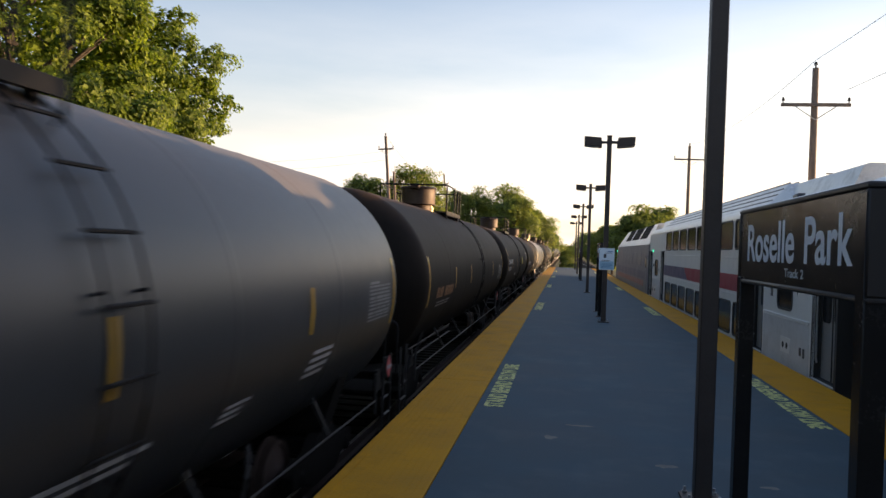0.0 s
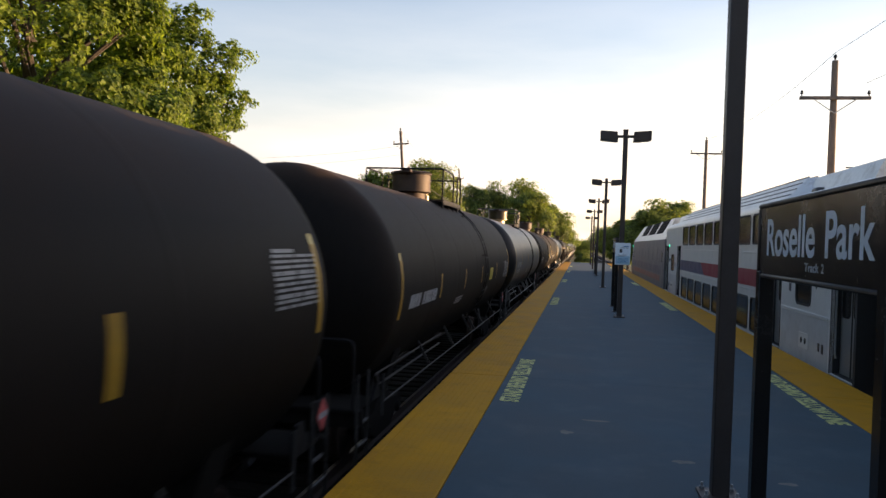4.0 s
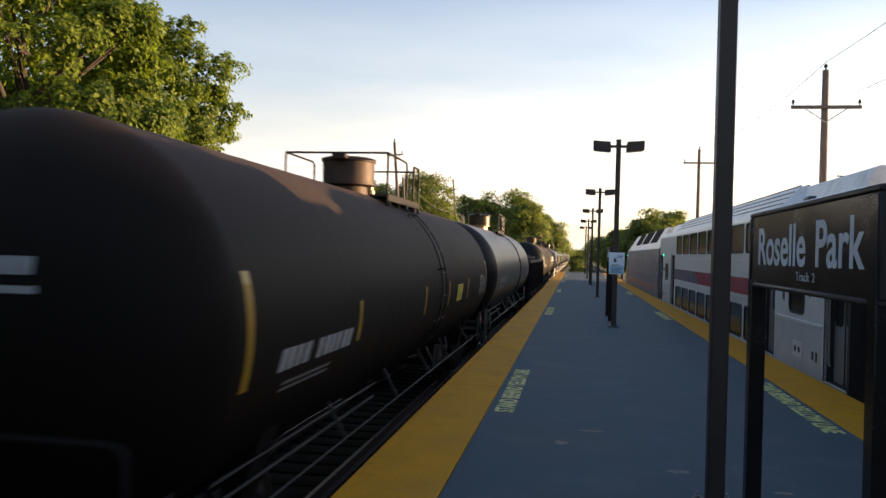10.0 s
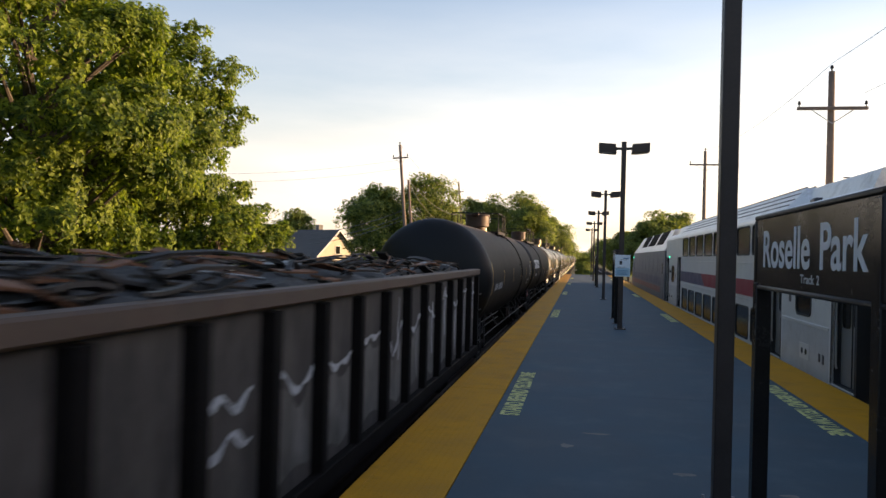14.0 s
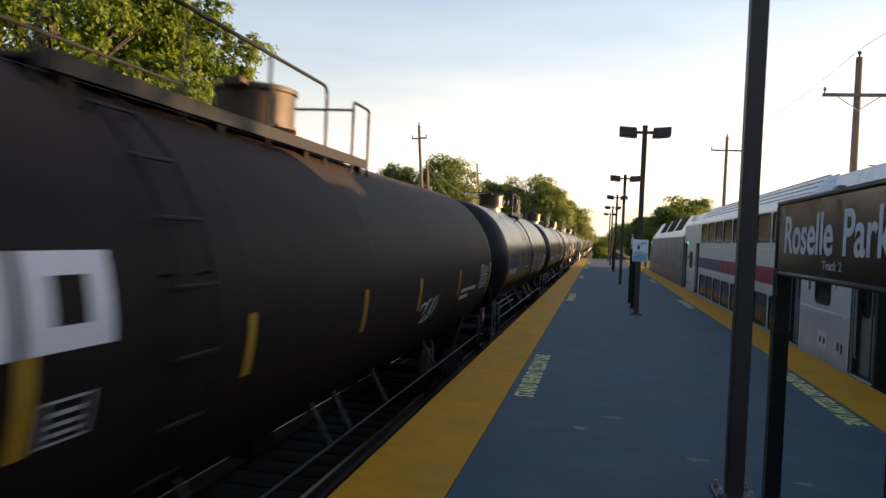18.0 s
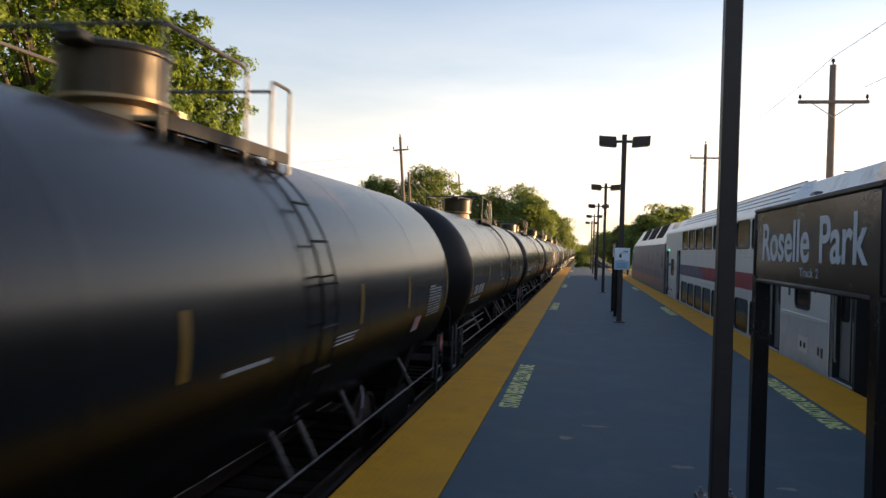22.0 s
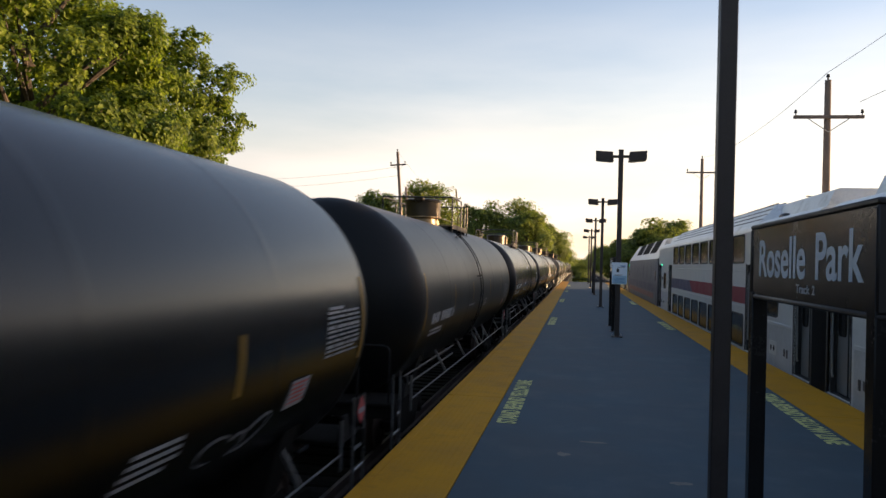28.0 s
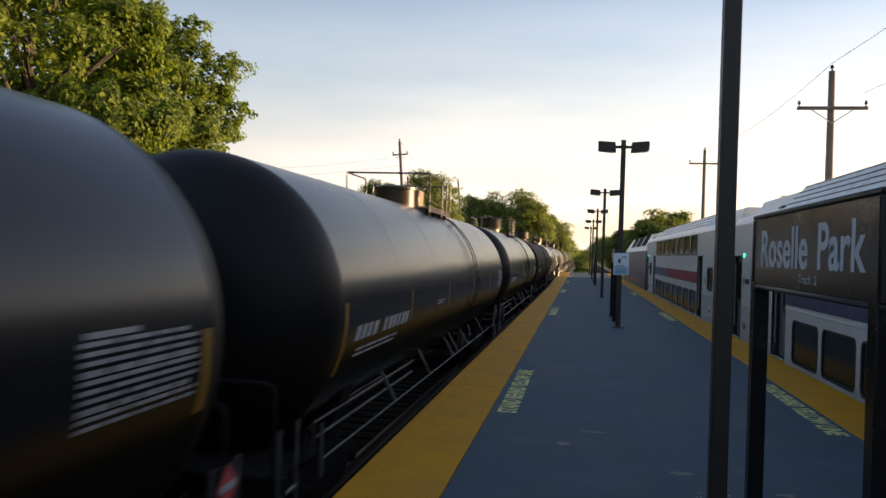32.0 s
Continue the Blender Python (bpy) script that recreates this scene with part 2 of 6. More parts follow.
M["lettergrey"] = mat("letter_grey", (0.42, 0.43, 0.45), 0.5, vary=0.1, scale=6, bump=0.0)
M["lampglass"] = mat("lamp_lens", (0.35, 0.33, 0.28), 0.2, vary=0.1, bump=0.0)
M["galv"] = mat("galvanised", (0.42, 0.42, 0.42), 0.45, metal=0.8, vary=0.2, scale=8, bump=0.001)
M["white"] = mat("white_board", (0.86, 0.92, 0.96), 0.45, vary=0.05, bump=0.0)
M["board_pale"] = mat("board_pale_blue", (0.42, 0.62, 0.74), 0.5, vary=0.06, bump=0.0)
M["boardblue"] = mat("board_blue", (0.10, 0.24, 0.42), 0.45, vary=0.1, bump=0.0)
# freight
M["tank_grey"] = mat("tank_grey", (0.038, 0.040, 0.043), 0.40, gloss=0.45, rv=0.05, sun_dust=(0.16, 0.12, 0.09), vary=0.2, scale=0.6, fine=12, bump=0.0006, second=(0.050, 0.047, 0.045), amount=0.25, stretch=(1, 1, 0.35))
M["tank_slate"] = mat("tank_slate", (0.033, 0.038, 0.045), 0.38, gloss=0.45, rv=0.05, sun_dust=(0.17, 0.12, 0.085), vary=0.2, scale=0.6, fine=12, bump=0.0006, second=(0.050, 0.051, 0.053), amount=0.25, stretch=(1, 1, 0.35))
M["tank_dull"] = mat("tank_black_dull", (0.0125, 0.0100, 0.0082), 0.62, gloss=0.09, rv=0.05, sun_dust=(0.060, 0.038, 0.025), vary=0.3, scale=0.6, fine=12, bump=0.0006, second=(0.014, 0.0105, 0.0080), amount=0.35, stretch=(1, 1, 0.35))
M["tank_dusty"] = mat("tank_black_dusty", (0.0165, 0.0135, 0.0112), 0.62, gloss=0.10, rv=0.06, sun_dust=(0.13, 0.095, 0.07), vary=0.3, scale=0.6, fine=12, bump=0.0008, second=(0.027, 0.021, 0.017), amount=0.4, stretch=(1, 1, 0.35))
M["tank_gloss"] = mat("tank_black_gloss", (0.0066, 0.0068, 0.0070), 0.25, vary=0.10, scale=0.5, fine=10, bump=0.0, gloss=0.38, ior=1.5, rv=0.02, sun_dust=(0.055, 0.043, 0.036), second=(0.009, 0.0085, 0.0085), amount=0.3, stretch=(1, 1, 0.35), coat=0.0)
M["tank_satin"] = mat("tank_black_satin", (0.0085, 0.0090, 0.0094), 0.40, vary=0.12, scale=0.5, fine=10, bump=0.0, gloss=0.32, rv=0.03, sun_dust=(0.055, 0.043, 0.036), second=(0.011, 0.0105, 0.010), amount=0.3, stretch=(1, 1, 0.35))
M["tank_head"] = mat("tank_head_black", (0.007, 0.007, 0.007), 0.5, gloss=0.25, vary=0.3, scale=0.8, fine=12, bump=0.003)
M["rust"] = mat("rusty_steel", (0.070, 0.040, 0.025), 0.6, metal=0.2, vary=0.4, scale=4, fine=30, bump=0.006, second=(0.05, 0.03, 0.022), amount=0.5)
M["brass"] = mat("dusty_steel", (0.30, 0.22, 0.13), 0.38, metal=0.7, vary=0.3, scale=4, bump=0.002)
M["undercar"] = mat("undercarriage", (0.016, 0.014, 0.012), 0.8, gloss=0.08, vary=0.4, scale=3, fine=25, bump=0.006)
M["dome"] = mat("housing_steel", (0.055, 0.041, 0.025), 0.38, metal=0.5, vary=0.25, scale=4, bump=0.001)
M["rail_pipe"] = mat("railing_pipe", (0.075, 0.068, 0.060), 0.45, metal=0.3, vary=0.3, scale=6, bump=0.001)
M["bar"] = mat("car_steelwork", (0.015, 0.013, 0.012), 0.6, gloss=0.2, vary=0.3, scale=6, bump=0.001)
M["bar_worn"] = mat("sooty_handrail", (0.055, 0.05, 0.046), 0.5, gloss=0.3, vary=0.35, scale=6, bump=0.001)
M["barlight"] = mat("worn_handrail", (0.21, 0.205, 0.20), 0.4, metal=0.6, vary=0.3, scale=6, bump=0.001)
M["stripe"] = mat("reflective_yellow", (0.46, 0.26, 0.015), 0.5, vary=0.15, scale=5, bump=0.0)
M["stripe_dull"] = mat("worn_reflective_strip", (0.26, 0.14, 0.012), 0.5, vary=0.2, scale=5, bump=0.0)
M["strip_pale"] = mat("pale_reflective_end", (0.66, 0.50, 0.16), 0.5, vary=0.15, scale=5, bump=0.0)
M["print_worn"] = mat("worn_print", (0.20, 0.19, 0.18), 0.6, vary=0.4, scale=10, fine=40, bump=0.0)
M["print_grey"] = mat("small_print_grey", (0.27, 0.27, 0.265), 0.6, vary=0.3, scale=10, fine=40, bump=0.0)
M["blockwhite"] = mat("blocfresh", (0.66, 0.66, 0.66), 0.55, vary=0.08, scale=6, bump=0.0)
M["tag_orange"] = mat("faded_orange_panel", (0.24, 0.11, 0.035), 0.6, vary=0.3, scale=8, bump=0.0)
M["stencil"] = mat("stencil_white", (0.38, 0.38, 0.38), 0.6, vary=0.3, scale=10, fine=40, bump=0.0)
M["placard"] = mat("placard_yellow", (0.72, 0.60, 0.04), 0.5, vary=0.12, scale=6, bump=0.0)
M["placard_print"] = mat("placard_print", (0.30, 0.24, 0.03), 0.5, vary=0.12, scale=6, bump=0.0)
M["placard_red"] = mat("placard_red", (0.55, 0.10, 0.09), 0.5, vary=0.12, scale=6, bump=0.0)
M["mark_orange"] = mat("faded_orange_stencil", (0.22, 0.10, 0.03), 0.6, vary=0.3, scale=10, fine=40, bump=0.0)
M["spray_worn"] = mat("faded_spray_paint", (0.17, 0.175, 0.18), 0.7, vary=0.5, scale=5, bump=0.0)
M["graffiti"] = mat("spray_paint", (0.55, 0.55, 0.56), 0.6, vary=0.4, scale=5, bump=0.0)
M["gondola"] = mat("gondola_side", (0.058, 0.050, 0.043), 0.75, vary=0.45, scale=1.4, fine=18, bump=0.008, second=(0.12, 0.10, 0.085), amount=0.45, stretch=(1, 1, 0.4))
M["gondola_rib"] = mat("gondola_rib", (0.011, 0.009, 0.008), 0.85, gloss=0.1, vary=0.4, scale=2, fine=18, bump=0.006)
M["chord"] = mat("gondola_chord", (0.105, 0.070, 0.047), 0.7, vary=0.3, scale=2, fine=25, bump=0.004, second=(0.09, 0.055, 0.04), amount=0.4)
M["scrap"] = mat("scrap_steel", (0.026, 0.020, 0.015), 0.65, metal=0.1, vary=0.5, scale=3, bump=0.01, spread=0.6)
M["scrap_bright"] = mat("scrap_bright", (0.20, 0.20, 0.20), 0.4, metal=0.6, vary=0.3, scale=4, bump=0.002)
M["gondola_wash"] = mat("gondola_pale_wash", (0.19, 0.175, 0.155), 0.75, vary=0.5, scale=2.2, fine=18, bump=0.006, second=(0.09, 0.075, 0.062), amount=0.5, stretch=(1, 1, 0.35))
M["scrap_rust"] = mat("scrap_rust", (0.16, 0.07, 0.03), 0.75, vary=0.4, scale=3, bump=0.01)
# passenger train
M["coach"] = mat("coach_silver", (0.63, 0.62, 0.585), 0.42, metal=0.1, vary=0.12, scale=1.2, fine=25, bump=0.001, second=(0.58, 0.565, 0.53), amount=0.3)
M["roof"] = mat("coach_roof", (0.72, 0.71, 0.69), 0.38, metal=0.2, vary=0.15, scale=1.0, fine=20, bump=0.002, second=(0.40, 0.38, 0.35), amount=0.25)
M["blue"] = mat("livery_blue", (0.035, 0.05, 0.13), 0.4, vary=0.12, scale=2, bump=0.0)
M["red"] = mat("livery_red", (0.27, 0.022, 0.045), 0.5, gloss=0.3, vary=0.12, scale=2, bump=0.0)
M["orange"] = mat("livery_orange", (0.30, 0.12, 0.085), 0.4, vary=0.12, scale=2, bump=0.0)
M["pane"] = mat("dark_glass", (0.016, 0.016, 0.016), 0.12, vary=0.2, scale=2, bump=0.0, gloss=0.12)
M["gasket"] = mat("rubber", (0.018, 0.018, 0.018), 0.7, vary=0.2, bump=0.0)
M["doordark"] = mat("door_dark", (0.055, 0.055, 0.058), 0.42, metal=0.3, vary=0.2, scale=2, bump=0.001)
M["coach_low"] = mat("coach_lower_panel", (0.52, 0.52, 0.51), 0.42, metal=0.15, vary=0.18, scale=1.6, fine=25, bump=0.001, second=(0.44, 0.43, 0.41), amount=0.4)
M["doorgrey"] = mat("door_steel", (0.30, 0.295, 0.28), 0.38, metal=0.5, vary=0.2, scale=2, bump=0.001, stretch=(1, 1, 0.3))
M["loco_band"] = mat("loco_band", (0.13, 0.135, 0.175), 0.42, metal=0.3, vary=0.15, scale=1.5, bump=0.001)
M["loco_side"] = mat("loco_side", (0.19, 0.195, 0.215), 0.42, metal=0.3, vary=0.15, scale=1.5, bump=0.001)
M["green_light"] = glow_mat("green_lamp", (0.05, 0.9, 0.45), 1.0)
# distance
M["bark"] = mat("bark", (0.075, 0.058, 0.045), 0.9, vary=0.4, scale=6, fine=30, bump=0.03, stretch=(1, 1, 0.3))
M["polewood"] = mat("pole_wood", (0.20, 0.15, 0.12), 0.85, vary=0.35, scale=3, fine=25, bump=0.01, stretch=(1, 1, 0.2))
M["leaf_a"] = leaf_mat("oak_leaves", (0.022, 0.052, 0.008), (0.255, 0.315, 0.034))
M["leaf_b"] = leaf_mat("maple_leaves", (0.065, 0.10, 0.026), (0.27, 0.30, 0.065))
M["stucco"] = mat("house_siding", (0.60, 0.52, 0.42), 0.8, vary=0.1, scale=2, bump=0.003)
M["shingle"] = mat("house_roof", (0.10, 0.09, 0.085), 0.9, vary=0.3, scale=5, bump=0.01)
M["trim"] = mat("house_trim", (0.75, 0.73, 0.70), 0.6, vary=0.05, bump=0.0)
M["wire"] = mat("cable", (0.10, 0.095, 0.085), 0.5, bump=0.0)


# ---------------------------------------------------------------- mesh tools
class Geo:
    """Collects vertices and faces of one mesh."""

    def __init__(self):
        self.v, self.f = [], []

    def add(self, verts, faces):
        n = len(self.v)
        self.v.extend([tuple(p) for p in verts])
        self.f.extend([tuple(n + i for i in q) for q in faces])
        return self

    def box(self, x0, x1, y0, y1, z0, z1, c=0.0, m=None):
        """A box with chamfered edges."""
        cx, cy, cz, hx, hy, hz = (x0 + x1) / 2, (y0 + y1) / 2, (z0 + z1) / 2, (x1 - x0) / 2, (y1 - y0) / 2, (z1 - z0) / 2
        if c <= 0:
            vs = [(cx + sx * hx, cy + sy * hy, cz + sz * hz) for sx in (-1, 1) for sy in (-1, 1) for sz in (-1, 1)]
            fs = [(0, 1, 3, 2), (4, 6, 7, 5), (0, 4, 5, 1), (2, 3, 7, 6), (0, 2, 6, 4), (1, 5, 7, 3)]
        else:
            c = min(c, hx * 0.9, hy * 0.9, hz * 0.9)
            vs, at = [], {}
            for sx in (-1, 1):
                for sy in (-1, 1):
                    for sz in (-1, 1):
                        for ax in range(3):
                            d = [hx - c, hy - c, hz - c]
                            d[ax] += c
                            at[sx, sy, sz, ax] = len(vs)
                            vs.append((cx + sx * d[0], cy + sy * d[1], cz + sz * d[2]))
            fs = []
            for ax in range(3):
                o = [i for i in range(3) if i != ax]
                for s in (-1, 1):
                    ring = []
                    for a, b in ((-1, -1), (1, -1), (1, 1), (-1, 1)):
                        k = [0, 0, 0]
                        k[ax], k[o[0]], k[o[1]] = s, a, b
                        ring.append(at[k[0], k[1], k[2], ax])
                    flip = (s > 0) == (ax == 1)
                    fs.append(tuple(ring[::-1] if flip else ring))
            for ax in range(3):
                o = [i for i in range(3) if i != ax]
                for a in (-1, 1):
                    for b in (-1, 1):
                        e = []
                        for s in (-1, 1):
                            k = [0, 0, 0]
                            k[ax], k[o[0]], k[o[1]] = s, a, b
                            e.append((at[k[0], k[1], k[2], o[0]], at[k[0], k[1], k[2], o[1]]))
                        fs.append((e[0][0], e[1][0], e[1][1], e[0][1]))
            for sx in (-1, 1):
                for sy in (-1, 1):
                    for sz in (-1, 1):
                        fs.append(tuple(at[sx, sy, sz, ax] for ax in range(3)))
        if m is not None:
            vs = [m @ Vector(p) for p in vs]
        return self.add(vs, fs)

    def tube(self, pts, r, n=8, closed=True, r1=None):
        """A round bar along a line of points."""
        pts = [Vector(p) for p in pts]
        rings = []
        for i, p in enumerate(pts):
            a = pts[max(0, i - 1)]
            b = pts[min(len(pts) - 1, i + 1)]
            d = (b - a).normalized()
            u = d.orthogonal().normalized() if abs(d.z) < 0.99 else Vector((1, 0, 0))
            u = (Vector((0, 0, 1)) - d * d.z).normalized() if abs(d.z) < 0.99 else u
            w = d.cross(u)
            rr = r if r1 is None else r + (r1 - r) * i / (len(pts) - 1)
            rings.append([p + u * (rr * math.cos(k * 2 * math.pi / n)) + w * (rr * math.sin(k * 2 * math.pi / n)) for k in range(n)])
        vs = [q for ring in rings for q in ring]
        fs = []
        for i in range(len(rings) - 1):
            for k in range(n):
                a, b = i * n + k, i * n + (k + 1) % n
                fs.append((a, b, b + n, a + n))
        if closed:
            fs.append(tuple(range(n))[::-1])
            fs.append(tuple(len(vs) - n + k for k in range(n)))
        return self.add(vs, fs)

    def lathe(self, profile, n=24, axis="z", at=(0, 0, 0)):
        """Turns a profile of (radius, height) about an axis."""
        vs, fs = [], []
        for r, h in profile:
            for k in range(n):
                a = k * 2 * math.pi / n
                p = (r * math.cos(a), r * math.sin(a), h)
                if axis == "y":
                    p = (p[0], p[2], p[1])
                if axis == "x":
                    p = (p[2], p[0], p[1])
                vs.append((p[0] + at[0], p[1] + at[1], p[2] + at[2]))
        for i in range(len(profile) - 1):
            for k in range(n):
                a, b = i * n + k, i * n + (k + 1) % n
                fs.append((a, b, b + n, a + n))
        if profile[0][0] > 1e-6:
            fs.append(tuple(range(n))[::-1])
        if profile[-1][0] > 1e-6:
            fs.append(tuple((len(profile) - 1) * n + k for k in range(n)))
        return self.add(vs, fs)

    def prism(self, outline, a, b, axis="y"):
        """Draws an outline out along an axis from a to b. For y the outline is (x, z), for x (y, z), for z (x, y)."""
        n = len(outline)

        def put(p, t):
            return {"y": (p[0], t, p[1]), "x": (t, p[0], p[1]), "z": (p[0], p[1], t)}[axis]
        vs = [put(p, a) for p in outline] + [put(p, b) for p in outline]
        fs = [(i, (i + 1) % n, n + (i + 1) % n, n + i) for i in range(n)] + [tuple(range(n))[::-1], tuple(range(n, 2 * n))]
        return self.add(vs, fs)

    def mesh(self, name, smooth=True, weld=False):
        me = bpy.data.meshes.new(name)
        me.from_pydata(self.v, [], self.f)
        bm = bmesh.new()
        bm.from_mesh(me)
        if weld:
            bmesh.ops.remove_doubles(bm, verts=bm.verts, dist=1e-5)
        bmesh.ops.recalc_face_normals(bm, faces=bm.faces)
        bm.to_mesh(me)
        bm.free()
        if smooth:
            me.shade_smooth()
            me.set_sharp_from_angle(angle=radians(38))
        return me


def part(name, geo, material, parent=None, label="", smooth=True, at=None):
    """Links a mesh as one object, under a thing or a part."""
    ob = new(name, geo.mesh(name, smooth) if isinstance(geo, Geo) else geo)
    if not ob.data.materials:
        ob.data.materials.append(M[material])
    if parent:
        ob.parent = parent
    if at is not None:
        ob.matrix_basis = at
    if label:
        ob["label"] = label
    return ob


def twin(ob, m, parent=None):
    """Another part on the same mesh."""
    o = new(ob.name.split(".")[0], ob.data)
    o.parent = parent or ob.parent
    o.matrix_basis = m
    return o


def thing(name, label, category, m=None, group="", kind=""):
    ob = new(name)
    ob.empty_display_size = 0.2
    if m is not None:
        ob.matrix_basis = m
    return tagged(ob, label, category, group, kind)


def words(text, size, width=None, deep=0.003, heavy=0.0):
    """Lettering as a mesh, flat on xy, centred; fitted to a width if given."""
    cu = bpy.data.curves.new("lettering", "FONT")
    cu.body, cu.size, cu.extrude, cu.offset = text, size, deep, heavy
    cu.align_x, cu.align_y = "CENTER", "CENTER"
    ob = bpy.data.objects.new("lettering", cu)
    scene.collection.objects.link(ob)
    bpy.context.view_layer.update()
    me = bpy.data.meshes.new_from_object(ob.evaluated_get(bpy.context.evaluated_depsgraph_get()))
    bpy.data.objects.remove(ob)
    xs = [v.co.x for v in me.vertices]
    ys = [v.co.y for v in me.vertices]
    cx, cy = (min(xs) + max(xs)) / 2, (min(ys) + max(ys)) / 2
    sx = width / (max(xs) - min(xs)) if width else 1
    for v in me.vertices:
        v.co.x, v.co.y = (v.co.x - cx) * sx, v.co.y - cy
    me.materials.clear()
    return me


# ---------------------------------------------------------------- ground, platform, tracks
PL, PR = -1.78, 3.87                 # the platform's edges
YL, YR = -0.99, 3.05                 # inner edges of the yellow strips
P0, P1 = -32.0, 90.5
FX, CX = -3.95, 5.56                 # middles of the freight and the passenger track
JOINTS = [10.8 + 15.3 * k for k in range(-3, 6)]


def make_ground():
    g = Geo()
    nx, ny = 40, 60
    xs = [math.copysign(abs(u) ** 3, u) * 2200 for u in np.linspace(-1, 1, nx)]
    ys = [math.copysign(abs(u) ** 3, u) * 2600 + 60 for u in np.linspace(-1, 1, ny)]
    vs, fs = [], []
    for y in ys:
        for x in xs:
            far = max(0.0, abs(x) - 9) / 60
            vs.append((x, y, -1.75 + 0.25 * noise.noise(Vector((x * 0.06, y * 0.06, 0))) * min(1, far)))
    for j in range(ny - 1):
        for i in range(nx - 1):
            a = j * nx + i
            fs.append((a, a + 1, a + nx + 1, a + nx))
    tagged(part("ground", g.add(vs, fs), "ground"), "rough grass and dirt beside the railway", "ground", kind="structure")
    for nm, x in (("ballast_bed", FX), ("ballast_bed", CX)):
        g = Geo()
        vs, fs = [], []
        # freight side drawn out to -6.2, keeping the ground below the cars dark
        prof = [(-6.2, -1.78) if x < 0 else (-3.3, -1.82), (-2.9, -1.74 if x < 0 else -1.80), (-1.75, -1.43), (-0.9, -1.40), (0, -1.42), (0.9, -1.40), (1.6 if x > -6 else 1.75, -1.43), (1.62 if x > -6 else 2.9, -1.80)]
        for y in np.concatenate([np.arange(-40, 60, 0.8), np.arange(60, 620, 20)]):
            for px, pz in prof:
                vs.append((x + px, y, pz + 0.03 * noise.noise(Vector((px * 3, y * 3, x)))))
        n = len(prof)
        for j in range(len(vs) // n - 1):
            for i in range(n - 1):
                a = j * n + i
                fs.append((a, a + 1, a + n + 1, a + n))
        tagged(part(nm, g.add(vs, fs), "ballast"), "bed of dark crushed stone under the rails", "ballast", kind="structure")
        track = thing("railway_track", "steel rails on dark wooden ties in ballast", "track", kind="structure")
        for s in (-1, 1):
            c = x + s * 0.755
            prof2 = [(-0.075, -1.39), (0.075, -1.39), (0.07, -1.375), (0.012, -1.36), (0.012, -1.27), (0.036, -1.255), (0.036, -1.226), (0.03, RAIL), (-0.03, RAIL), (-0.036, -1.226), (-0.036, -1.255), (-0.012, -1.27), (-0.012, -1.36), (-0.07, -1.375)]
            part("rail", Geo().prism([(c + a, b) for a, b in prof2], -40, 620), "railrust", track)
            part("rail_head", Geo().box(c - 0.027, c + 0.027, -40, 620, RAIL - 0.004, RAIL + 0.003), "railsteel", track, "polished running surface")
        g = Geo()
        shared = Geo().box(-1.3, 1.3, -0.115, 0.115, -0.07, 0.065, 0.012).mesh("tie", False)
        shared.materials.append(M["tie"])
        for k in range(300):
            y = -34 + k * 0.56
            if -4 < y < 78:
                o = new("tie", shared)
                o.parent = track
                o.matrix_basis = pose(x, y, -1.45, 0, 0, 0.8 * math.sin(7 * k))
                continue
            g.box(x - 1.3, x + 1.3, y - 0.115, y + 0.115, -1.52, -1.385, 0.012)
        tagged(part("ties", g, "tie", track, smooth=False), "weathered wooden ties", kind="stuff")


